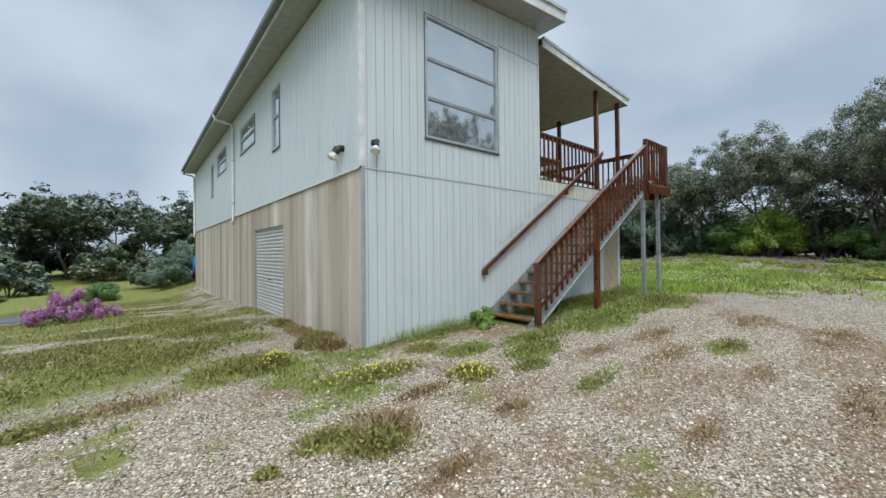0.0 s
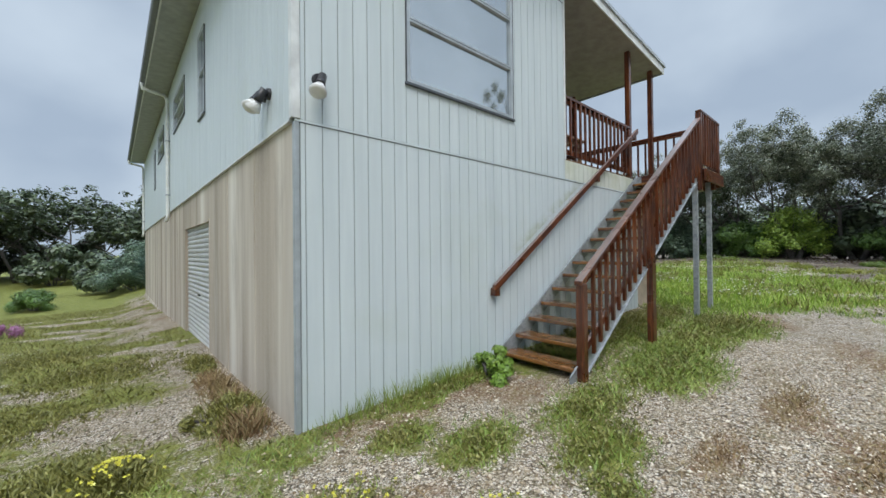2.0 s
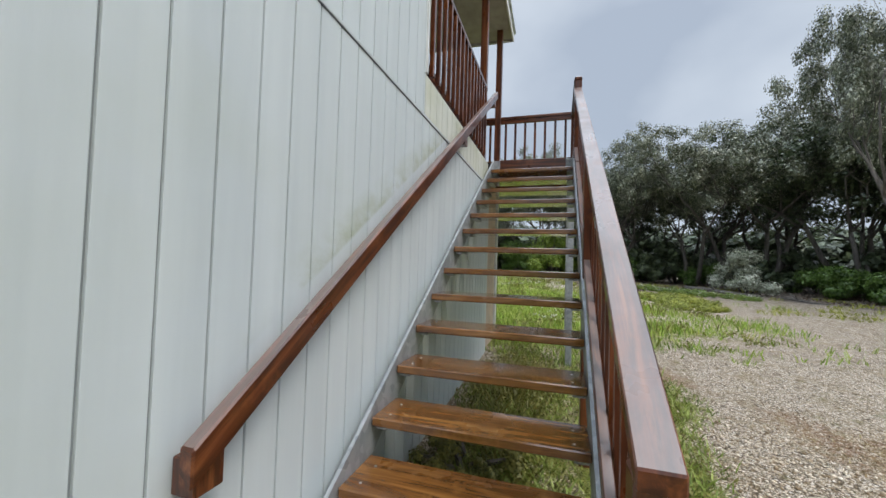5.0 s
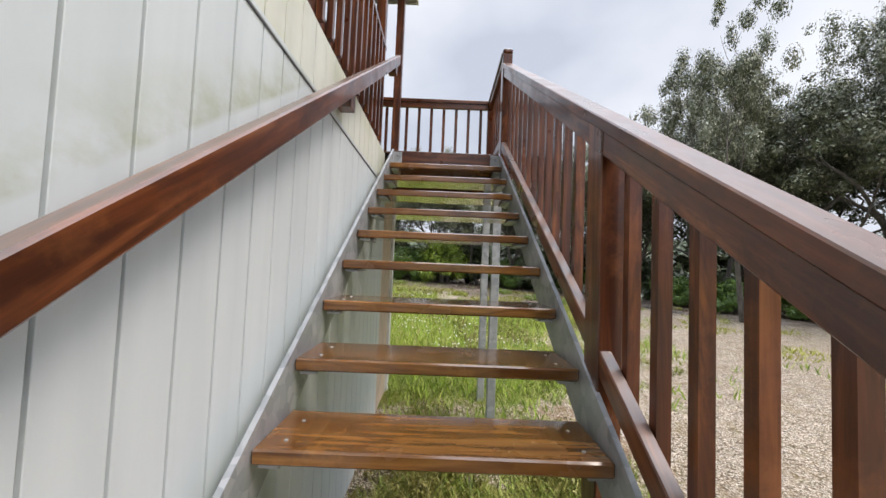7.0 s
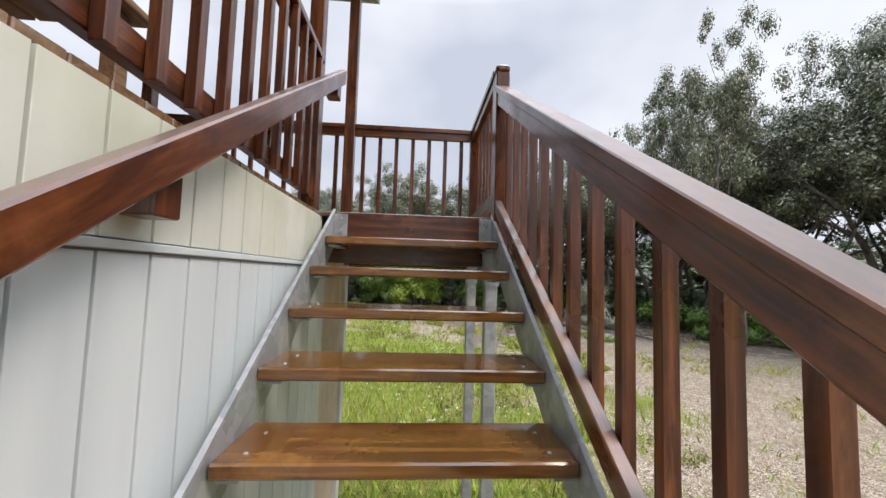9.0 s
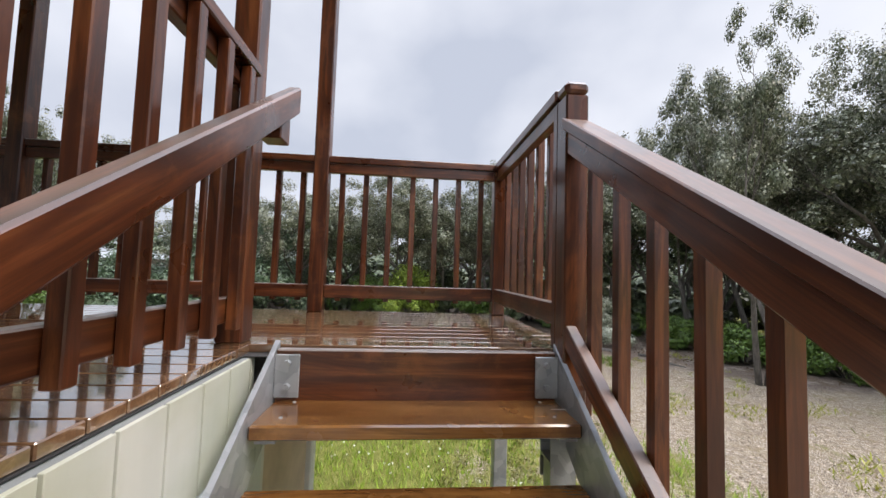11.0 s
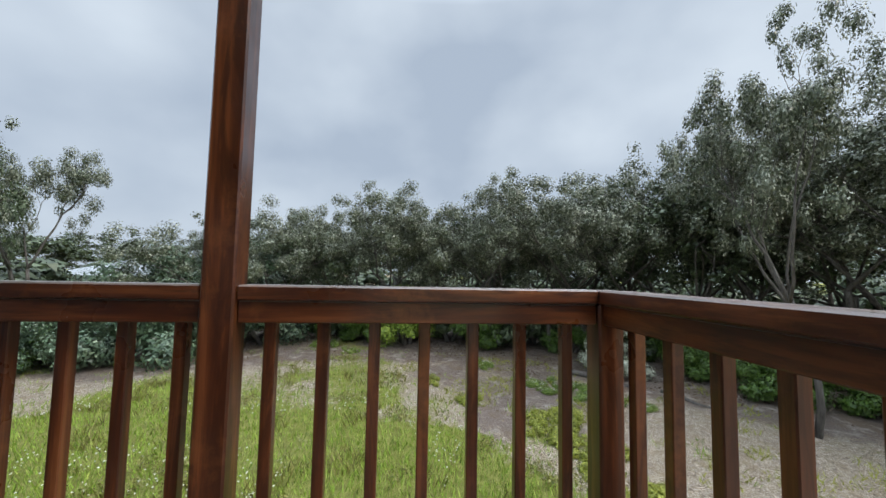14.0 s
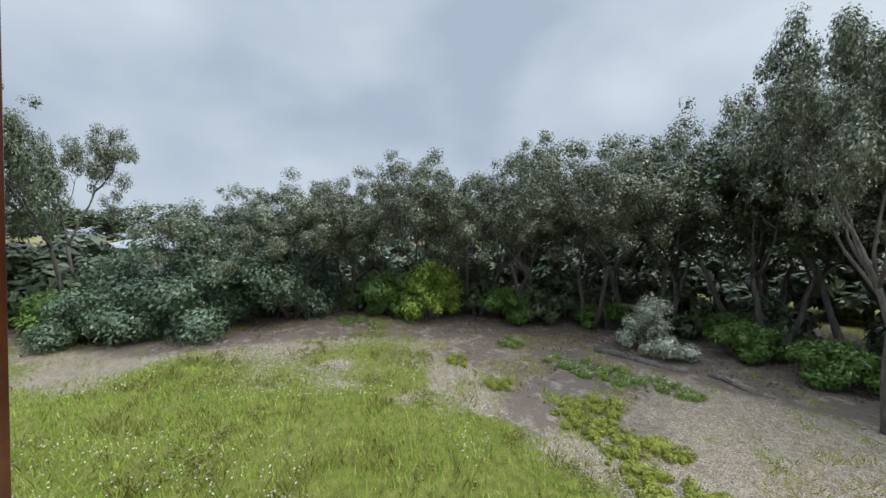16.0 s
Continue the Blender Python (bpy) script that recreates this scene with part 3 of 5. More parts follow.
def clad(parent, axis, start, stop, face, out, z0, z1, holes=(), material=None, name="board", first=None):
    """Vertical boards with open grooves along x or y; holes are (from, to, low, high). z1 may be a function of the run."""
    cache = {}
    cuts = [start] if first is None else [start, first]
    while cuts[-1] + BOARD < stop - 0.03:
        cuts.append(cuts[-1] + BOARD)
    cuts.append(stop)
    for a, b in zip(cuts[:-1], cuts[1:]):
        a, b = a + 0.0045, b - 0.0045
        top = z1(0.5 * (a + b)) if callable(z1) else z1
        spans = [(a, b, z0, top)]
        for h0, h1, l, u in holes:
            cut = []
            for s0, s1, q0, q1 in spans:
                if s1 <= h0 or s0 >= h1:
                    cut.append((s0, s1, q0, q1))
                    continue
                if s0 < h0:
                    cut.append((s0, h0, q0, q1))
                if s1 > h1:
                    cut.append((h1, s1, q0, q1))
                m0, m1 = max(s0, h0), min(s1, h1)
                if l > q0:
                    cut.append((m0, m1, q0, l))
                if u < q1:
                    cut.append((m0, m1, u, q1))
            spans = cut
        for s0, s1, q0, q1 in spans:
            if s1 - s0 < 0.006 or q1 - q0 < 0.02:
                continue
            key = (round(s1 - s0, 3), round(q1 - q0, 3))
            if key not in cache:
                t = 0.022
                d = (0, key[0], 0, t, 0, key[1]) if axis == "x" else (0, t, 0, key[0], 0, key[1])
                cache[key] = shared(name, boxes(d, bevel=0.0012), material or CLAD)
            off = face if out < 0 else face - 0.022
            piece(name, cache[key], parent, (s0, off, q0) if axis == "x" else (off, s0, q0))


CORNER = mat_plain("grey_flashing", (0.40, 0.44, 0.46), 0.5, 0.2)
WIN_F = (3.88, 5.63, 3.43, 5.49)
# front walls, behind their boards
w_low = part("wall", boxes((2.77, 9.62, 4.940, 5.12, -0.3, 2.79)), GROOVE, house, "pale grey-green grooved cladding, lower front wall")
clad(w_low, "x", 2.775, 9.62, 4.93, -1, 0.0, 2.772, first=2.82)
w_up = part("wall", boxes((2.77, WIN_F[0], 4.940, 5.12, 2.79, 5.96)), GROOVE, house, "pale grey-green grooved cladding, upper front wall")
for d in ((WIN_F[1], 6.93, 4.940, 5.12, 2.79, 6.27), (WIN_F[0], WIN_F[1], 4.940, 5.12, 2.79, WIN_F[2]), (WIN_F[0], WIN_F[1], 4.940, 5.12, WIN_F[3], 6.05)):
    part("wall_panel", boxes(d), GROOVE, w_up)
clad(w_up, "x", 2.775, 6.93, 4.93, -1, 2.80, lambda x: soffit_z(x) - 0.01, [WIN_F], first=2.82)
bm = boxes((6.93, 9.50, 4.940, 5.10, 2.79, 3.095))
w_strip = part("wall", bm, GROOVE, house, "algae-stained cladding strip below the verandah deck")
clad(w_strip, "x", 6.934, 9.50, 4.93, -1, 2.80, 3.095, material=MOSSY, first=7.048)
part("flashing", boxes((2.73, 9.5, 4.924, 4.95, 2.776, 2.796), bevel=0.002), CLAD, house)
part("flashing_shadow", boxes((2.73, 9.5, 4.926, 4.95, 2.770, 2.7755)), DARKALU, house)
part("head_joint", boxes((5.66, 6.92, 4.926, 4.94, 5.555, 5.567)), DARKALU, house)
part("corner_flashing", boxes((2.724, 2.764, 4.924, 4.95, -0.1, 2.774), (2.724, 2.74, 4.95, 4.975, -0.1, 2.774), bevel=0.002), CORNER, house, "grey metal corner flashing")
part("corner_trim", boxes((2.700, 2.772, 4.915, 4.94, 2.80, 5.97), (2.700, 2.722, 4.94, 4.985, 2.80, 5.97), bevel=0.003), TRIM, house)
part("end_trim", boxes((6.918, 6.955, 4.918, 4.97, 3.10, 6.25), bevel=0.003), TRIM, house)
part("tan_panel", boxes((9.63, 10.42, 4.96, 5.02, 0.2, 2.93), bevel=0.004), TAN, house, "tan painted sheet panel")
part("panel_post", boxes((10.42, 10.53, 4.93, 5.04, 0.2, 2.93), bevel=0.006), TRIM, house, "white painted corner post")
part("panel_jamb", boxes((9.62, 9.66, 4.935, 5.0, 0.2, 2.93), bevel=0.004), TRIM, house)
# hidden sides
for d in ((10.35, 10.5, 5.04, 24.3, -0.2, 2.93), (2.9, 10.35, 24.15, 24.3, -1.0, 2.93), (6.78, 6.93, 5.12, 24.3, 2.79, 6.25), (2.92, 6.78, 24.15, 24.3, 2.93, 5.9)):
    part("wall", boxes(d), CLAD, house)
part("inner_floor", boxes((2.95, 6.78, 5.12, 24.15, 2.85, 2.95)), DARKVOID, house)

# garage side: concrete below, boards above
GD = (8.68, 11.30, 2.21)
w_con = part("wall", boxes((2.735, 2.92, 4.985, GD[0], -0.4, 2.775)), CONCRETE, house, "weathered streaked concrete garage wall")
for d in ((2.735, 2.92, GD[1], 24.3, -1.2, 2.775), (2.735, 2.92, GD[0], GD[1], GD[2], 2.775)):
    part("wall_panel", boxes(d), CONCRETE, w_con)
for y in (6.15, 7.42, 12.6, 13.8, 15.1, 16.5, 18.0, 19.6, 21.3, 22.8):
    part("panel_joint", boxes((2.728, 2.736, y - 0.012, y + 0.012, -0.7, 2.77)), CONCRETE, w_con)
part("plinth", boxes((2.705, 2.734, 11.32, 24.3, -1.2, -0.12), bevel=0.008), CONCRETE, house)
WIN_W = [(8.82, 9.38, 3.97, 5.38), (11.08, 12.86, 4.60, 5.37), (15.24, 17.00, 4.61, 5.42), (18.12, 18.59, 3.98, 5.30)]
edges = [4.985] + [v for w in WIN_W for v in w[:2]] + [24.3]
dims = [(2.735, 2.92, a, b, 2.775, 5.95) for a, b in zip(edges[0::2], edges[1::2])]
for a, b, l, u in WIN_W:
    dims += [(2.735, 2.92, a, b, 2.775, l), (2.735, 2.92, a, b, u, 5.95)]
w_west = part("wall", boxes(dims[0]), GROOVE, house, "pale grey-green grooved cladding, upper side wall")
for d in dims[1:]:
    part("wall_panel", boxes(d), GROOVE, w_west)
clad(w_west, "y", 4.985, 24.3, 2.712, -1, 2.80, 5.955, WIN_W)
part("flashing", boxes((2.700, 2.735, 4.985, 24.3, 2.776, 2.798), bevel=0.003), TRIM, house)


def window(axis, a, b, l, u, face, rails, casement=None):
    """An aluminium window: frame, rails, panes set back in the wall."""
    def bx(s0, s1, d0, d1, q0, q1):
        return (s0, s1, face + d0, face + d1, q0, q1) if axis == "x" else (face + d0, face + d1, s0, s1, q0, q1)
    t = 0.045
    fr = part("window_frame", boxes(bx(a, a + t, -0.018, 0.07, l, u), bx(b - t, b, -0.018, 0.07, l, u), bx(a + t, b - t, -0.018, 0.07, u - t, u), bx(a + t, b - t, -0.018, 0.07, l, l + t), bevel=0.004), ALU, house, "grey aluminium window frame")
    part("window_sill", boxes(bx(a - 0.02, b + 0.02, -0.03, 0.0, l - 0.025, l + 0.004), bevel=0.003), DARKALU, fr)
    zs = [l + t] + list(rails) + [u - t]
    for z in rails:
        part("transom", boxes(bx(a + t, b - t, -0.012, 0.06, z - 0.028, z + 0.028), bevel=0.004), ALU, fr)
        part("transom_shadow_line", boxes(bx(a + t, b - t, -0.014, -0.011, z - 0.004, z + 0.004)), DARKALU, fr)
    for z0, z1 in zip(zs[:-1], zs[1:]):
        part("pane", boxes(bx(a + t, b - t, 0.02, 0.028, z0, z1)), GLASS, fr)
    # dark sheet added behind the panes in place of the unlit room
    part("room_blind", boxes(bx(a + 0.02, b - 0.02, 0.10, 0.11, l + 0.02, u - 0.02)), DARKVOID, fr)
    part("window_gasket", boxes(bx(a - 0.008, a, -0.02, 0.0, l, u), bx(b, b + 0.008, -0.02, 0.0, l, u), bx(a, b, -0.02, 0.0, u, u + 0.008)), DARKALU, fr)


window("x", *WIN_F, 4.93, (4.11, 4.77))
window("y", *WIN_W[0], 2.712, (4.73,))
window("y", *WIN_W[1], 2.712, (4.99,))
window("y", *WIN_W[2], 2.712, (5.02,))
window("y", *WIN_W[3], 2.712, (4.70,))

# roller door
door = part("roller_door", boxes((2.80, 2.83, GD[0], GD[1], -0.1, GD[2])), ROLLER, house, "closed corrugated grey roller door")
slat_bm = bmesh.new()
prof = [(0.004, 0.0), (-0.022, 0.018), (-0.028, 0.043), (-0.022, 0.068), (0.004, 0.086)]
for i in range(len(prof) - 1):
    q = [slat_bm.verts.new((prof[i][0], 0, prof[i][1])), slat_bm.verts.new((prof[i][0], GD[1] - GD[0], prof[i][1])), slat_bm.verts.new((prof[i + 1][0], GD[1] - GD[0], prof[i + 1][1])), slat_bm.verts.new((prof[i + 1][0], 0, prof[i + 1][1]))]
    slat_bm.faces.new(q[::-1])
slat_me = shared("slat", slat_bm, ROLLER)
for k in range(26):
    piece("slat", slat_me, door, (2.799, GD[0], -0.03 + k * 0.086))
part("door_handle", boxes((2.765, 2.795, 9.90, 10.06, 0.90, 0.93), bevel=0.005), BLACK, door)
part("door_jamb", boxes((2.728, 2.80, GD[0] - 0.03, GD[0] + 0.02, -0.2, GD[2] + 0.02), (2.728, 2.80, GD[1] - 0.02, GD[1] + 0.05, -0.2, GD[2] + 0.02), (2.728, 2.80, GD[0] + 0.02, GD[1] - 0.02, GD[2] - 0.02, GD[2] + 0.03), bevel=0.004), CONCRETE, house)


def slab(bm, x0, x1, y0, y1, za, zb, thick):
    """A board whose underside climbs from za at x0 to zb at x1."""
    vs = [bm.verts.new(p) for p in ((x0, y0, za), (x1, y0, zb), (x1, y1, zb), (x0, y1, za), (x0, y0, za + thick), (x1, y0, zb + thick), (x1, y1, zb + thick), (x0, y1, za + thick))]
    for f in ((3, 2, 1, 0), (4, 5, 6, 7), (0, 1, 5, 4), (1, 2, 6, 5), (2, 3, 7, 6), (3, 0, 4, 7)):
        bm.faces.new([vs[i] for i in f])
    return bm


RX0, RX1, RY0, RY1 = 2.2, 7.19, 4.40, 24.45
roof = part("roof", slab(bmesh.new(), RX0 - 0.02, RX1 + 0.03, RY0 - 0.03, RY1, soffit_z(RX0) + 0.215, soffit_z(RX1) + 0.215, 0.035), ROOFING, house, "low-pitched metal sheet roof")
part("soffit", slab(bmesh.new(), RX0 + 0.02, RX1 - 0.02, RY0 + 0.02, RY1, soffit_z(RX0) + 0.012, soffit_z(RX1) + 0.012, 0.02), SOFFIT, roof)
part("fascia", slab(bmesh.new(), RX0, RX1, RY0, RY0 + 0.02, soffit_z(RX0), soffit_z(RX1), 0.21), TRIM, roof)
part("fascia", boxes((RX1 - 0.02, RX1, RY0 + 0.02, RY1, soffit_z(RX1), soffit_z(RX1) + 0.21)), TRIM, roof)
part("fascia", boxes((RX0, RX0 + 0.02, RY0 + 0.02, RY1, soffit_z(RX0), soffit_z(RX0) + 0.19)), TRIM, roof)
part("barge_capping", slab(bmesh.new(), RX0 - 0.03, RX1 + 0.035, RY0 - 0.035, RY0 + 0.04, soffit_z(RX0) + 0.20, soffit_z(RX1) + 0.20, 0.06), ROOFING, roof)
gut = bmesh.new()
g_prof = [(0.0, 0.13), (-0.0, 0.0), (-0.08, 0.0), (-0.10, 0.03), (-0.10, 0.12), (-0.088, 0.125)]
for (ax, az), (bx_, bz) in zip(g_prof[:-1], g_prof[1:]):
    vs = [gut.verts.new((RX0 + ax, RY0, 5.99 + az)), gut.verts.new((RX0 + bx_, RY0, 5.99 + bz)), gut.verts.new((RX0 + bx_, RY1, 5.99 + bz)), gut.verts.new((RX0 + ax, RY1, 5.99 + az))]
    gut.faces.new(vs)
part("gutter", gut, GUTTER, roof, "grey metal gutter")
for y in (13.8, 24.1):
    pb = tube(bmesh.new(), [(RX0 - 0.06, y, 6.0), (RX0 - 0.05, y, 5.86), (2.60, y, 5.78), (2.66, y, 5.66), (2.66, y, 2.66), (2.62, y, 2.52)], [0.045] * 6, 10)
    dp = part("downpipe", pb, TRIM, house, "pale round downpipe", True)
    for z in (3.2, 4.6):
        part("pipe_bracket", boxes((2.61, 2.715, y - 0.055, y + 0.055, z, z + 0.03), bevel=0.003), GALV, dp)


def floodlight(at, facing, turn):
    """A twin-hinged outdoor lamp: plate, black knuckle, white flared head."""
    ob = thing("floodlight", at, "black and white outdoor spotlight fixed to the cladding", "lamp", "wall spotlights")
    x, y, z = at
    f = Vector(facing)
    part("mounting_plate", tube(bmesh.new(), [Vector(at), Vector(at) + f * 0.03], [0.055, 0.05], 14), BLACK, ob)
    k0 = Vector(at) + f * 0.03
    k1 = k0 + f * 0.05 + Vector((0, 0, -0.03))
    part("arm", tube(bmesh.new(), [k0, k1], [0.022, 0.025], 10), BLACK, ob)
    d = Vector(turn).normalized()
    part("socket", tube(bmesh.new(), [k1 - d * 0.07, k1 + d * 0.03, k1 + d * 0.06], [0.036, 0.04, 0.045], 14), BLACK, ob, "", True)
    part("lamp_head", tube(bmesh.new(), [k1 + d * 0.06, k1 + d * 0.10, k1 + d * 0.15, k1 + d * 0.165], [0.035, 0.055, 0.075, 0.05], 18), LAMPWHITE, ob, "white flared lamp", True)
    return ob


floodlight((2.712, 5.52, 3.18), (-1, 0, 0), (-0.35, 0.5, -0.75))
floodlight((2.712, 5.66, 3.20), (-1, 0, 0), (-0.5, -0.3, -0.8))
floodlight((2.93, 4.93, 3.17), (0, -1, 0), (-0.35, -0.35, -0.8))

# ---- stairs ----
X1, Z1, GO, RISE, NT = 5.24, 0.415, 0.2858, 0.1812, 15
SLOPE = RISE / GO
LAND = 3.133


def nose(x):
    return Z1 + (x - X1) * SLOPE


stairs = thing("staircase", (X1, 4.34, 0.28), "open-tread outdoor staircase with wet timber treads on galvanised stringers", "staircase")
for y, s in ((4.850, 1), (3.826, -1)):
    bm = bmesh.new()
    a, b = X1 - 0.14, 9.50
    beam(bm, (a, y, nose(a) - 0.085), (b, y, nose(b) - 0.085), 0.007, 0.24, 0)
    st = part("stringer", bm, GALV, stairs, "galvanised steel channel stringer")
    bm = bmesh.new()
    beam(bm, (a, y + s * 0.006, nose(a) + 0.032), (b, y + s * 0.006, nose(b) + 0.032), 0.016, 0.009, 0)
    part("flange", bm, GALV, st)
    bm = bmesh.new()
    beam(bm, (a, y + s * 0.012, nose(a) - 0.205), (b, y + s * 0.012, nose(b) - 0.205), 0.03, 0.009, 0)
    part("flange", bm, GALV, st)
    yi = y - s * 0.004
    part("end_plate", boxes((9.448, 9.456, min(yi, yi - s * 0.085), max(yi, yi - s * 0.085), LAND - 0.17, LAND - 0.02), bevel=0.003), GALV, st)
    for z in (LAND - 0.05, LAND - 0.13):
        part("bolt", tube(bmesh.new(), [(9.450, yi - s * 0.045, z), (9.434, yi - s * 0.045, z)], [0.013, 0.011], 6), GALV, st)
TREAD_W = 1.012
tread_me = shared("tread", boxes((0, 0.290, -TREAD_W / 2, TREAD_W / 2, -0.045, 0), bevel=0.006), TREAD)
cleat_me = shared("cleat", boxes((0.02, 0.25, -0.003, 0.003, -0.062, -0.012), (0.02, 0.25, -0.03, 0.03, -0.060, -0.052)), GALV)
screw_bm = bmesh.new()
bmesh.ops.create_cone(screw_bm, cap_ends=True, segments=8, radius1=0.007, radius2=0.006, depth=0.004)
screw_me = shared("screw", screw_bm, GALV)
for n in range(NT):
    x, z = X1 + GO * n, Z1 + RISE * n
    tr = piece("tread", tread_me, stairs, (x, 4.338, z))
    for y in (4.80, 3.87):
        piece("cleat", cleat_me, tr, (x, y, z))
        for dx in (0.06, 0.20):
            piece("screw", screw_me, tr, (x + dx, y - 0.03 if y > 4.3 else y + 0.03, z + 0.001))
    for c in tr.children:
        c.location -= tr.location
part("riser_board", boxes((9.46, 9.50, 3.835, 4.845, LAND - 0.19, LAND - 0.006), bevel=0.004), WOOD["y"], stairs, "dark timber board closing the top step")
part("foot_plinth", boxes((X1 + 0.03, X1 + 0.20, 3.86, 4.82, 0.1, 0.27), bevel=0.01), CONCRETE, stairs, "concrete footing under the bottom step")


def rail_top(x):
    return 2.385 + SLOPE * (x - 6.86)


RAILY = 3.785
bal = thing("stair_balustrade", (5.29, RAILY, 0.28), "red-brown stained timber stair balustrade with square balusters", "balustrade")
a, b = 5.22, 9.44
bm = beam(bmesh.new(), (a, RAILY, rail_top(a) - 0.0225), (b, RAILY, rail_top(b) - 0.0225), 0.092, 0.048)
part("handrail", bm, WOOD["s"], bal, "wet stained handrail cap")
for c, d in ((a + 0.03, 7.118), (7.237, b)):
    part("under_rail", beam(bmesh.new(), (c, RAILY + 0.012, rail_top(c) - 0.09), (d, RAILY + 0.012, rail_top(d) - 0.09), 0.042, 0.085), WOOD["s"], bal)
for a, b in ((5.33, 7.118), (7.237, 9.42)):
    part("bottom_rail", beam(bmesh.new(), (a, RAILY + 0.012, nose(a) + 0.13), (b, RAILY + 0.012, nose(b) + 0.13), 0.042, 0.085), WOOD["s"], bal)
part("newel_post", boxes((5.245, 5.335, RAILY - 0.045, RAILY + 0.045, 0.12, rail_top(5.25) - 0.05), bevel=0.006), WOOD["z"], bal)
bm = boxes((7.120, 7.235, RAILY - 0.045, RAILY + 0.037, 0.30, 2.4), bevel=0.004)
for v in bm.verts:
    if v.co.z > 1.0:
        v.co.z = rail_top(v.co.x) - 0.047
part("mid_post", bm, WOOD["z"], bal)
part("post_shoe", boxes((7.135, 7.220, RAILY - 0.035, RAILY + 0.027, 0.22, 0.42), bevel=0.003), GALV, bal)
bl = rail_top(6.0) - nose(6.0) - 0.04
bm = bmesh.new()
vs = [bm.verts.new((sx * 0.017, sy * 0.019, z + sx * 0.017 * SLOPE)) for z in (0, bl) for sx, sy in ((-1, -1), (1, -1), (1, 1), (-1, 1))]
for f in ((3, 2, 1, 0), (4, 5, 6, 7), (0, 1, 5, 4), (1, 2, 6, 5), (2, 3, 7, 6), (3, 0, 4, 7)):
    bm.faces.new([vs[i] for i in f])
bal_me = shared("baluster", bm, WOOD["z"])
for x in [7.04 - 0.156 * k for k in range(11)] + [9.325 - 0.165 * k for k in range(13)]:
    piece("baluster", bal_me, bal, (x, RAILY - 0.031, nose(x) + 0.0))

hand = thing("wall_handrail", (5.2, 4.87, 1.05), "red-brown timber handrail fixed along the cladding", "handrail")
part("rail", beam(bmesh.new(), (5.12, 4.850, 1.200), (9.52, 4.850, 4.051), 0.048, 0.104, 0.006), WOOD["s"], hand)
for x in (5.19, 7.87, 9.43):
    z = 1.200 + (x - 5.12) * 0.648
    part("bracket", boxes((x - 0.045, x + 0.045, 4.846, 4.926, z - 0.135, z - 0.035), bevel=0.004), WOOD["z"], hand)

# ---- deck and verandah ----
deck = thing("verandah_deck", (9.5, 4.4, LAND), "wet hardwood deck with landing at the top of the stairs", "deck")
DX1, DY0, DY1 = 10.70, 3.72, 12.0
PW = 0.0985
land_me = shared("deck_board", boxes((0, 0.0935, 0, DY1 - DY0, -0.03, 0), bevel=0.003), DECK)
ver_me = shared("deck_board", boxes((0, 0.0935, 0, DY1 - 5.0, -0.03, 0), bevel=0.003), DECK)
x = DX1 - PW
while x > 6.96:
    if x > 9.46:
        piece("deck_board", land_me, deck, (x, DY0, LAND))
    else:
        piece("deck_board", ver_me, deck, (x, 4.96, LAND))
    x -= PW
# added dark sheet that imitates the shade in the gaps between boards
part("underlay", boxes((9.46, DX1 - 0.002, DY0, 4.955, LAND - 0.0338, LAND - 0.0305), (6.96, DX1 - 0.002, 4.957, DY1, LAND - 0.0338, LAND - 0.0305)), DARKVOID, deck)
part("fascia_board", boxes((9.46, DX1, DY0 - 0.03, DY0 - 0.002, LAND - 0.24, LAND - 0.032), bevel=0.004), WOOD["x"], deck)
part("fascia_board", boxes((DX1 + 0.002, DX1 + 0.03, DY0, DY1, LAND - 0.24, LAND - 0.032), bevel=0.004), WOOD["y"], deck)
for yj in (3.76, 4.30, 4.85, 5.5, 6.3, 7.1, 7.9, 8.7, 9.5, 10.3, 11.1, 11.9):
    part("joist", boxes((9.52 if yj < 4.9 else 7.0, DX1 - 0.01, yj, yj + 0.045, LAND - 0.17, LAND - 0.034)), WOOD["x"], deck)
part("bearer", boxes((9.51, 9.60, 3.74, 4.92, LAND - 0.33, LAND - 0.172), bevel=0.004), WOOD["y"], deck)
part("bearer", boxes((10.25, 10.34, 3.74, 4.92, LAND - 0.33, LAND - 0.172), bevel=0.004), WOOD["y"], deck)
for px, py in ((9.42, 3.84), (10.27, 3.84)):
    z0 = float(height(px, py)) - 0.1
    bm = boxes((px - 0.038, px + 0.038, py - 0.038, py + 0.038, z0, LAND - 0.36), bevel=0.004)
    po = part("steel_post", bm, GALV, deck, "galvanised square steel post under the landing")
    part("saddle", boxes((px - 0.052, px - 0.046, py - 0.045, py + 0.045, LAND - 0.45, LAND - 0.18), (px + 0.046, px + 0.052, py - 0.045, py + 0.045, LAND - 0.45, LAND - 0.18), (px - 0.046, px + 0.046, py - 0.045, py + 0.045, LAND - 0.37, LAND - 0.362)), GALV, po)

rails = thing("deck_balustrade", (10.0, 3.78, LAND), "red-brown stained timber deck balustrade with square balusters", "balustrade")
RT = 4.162


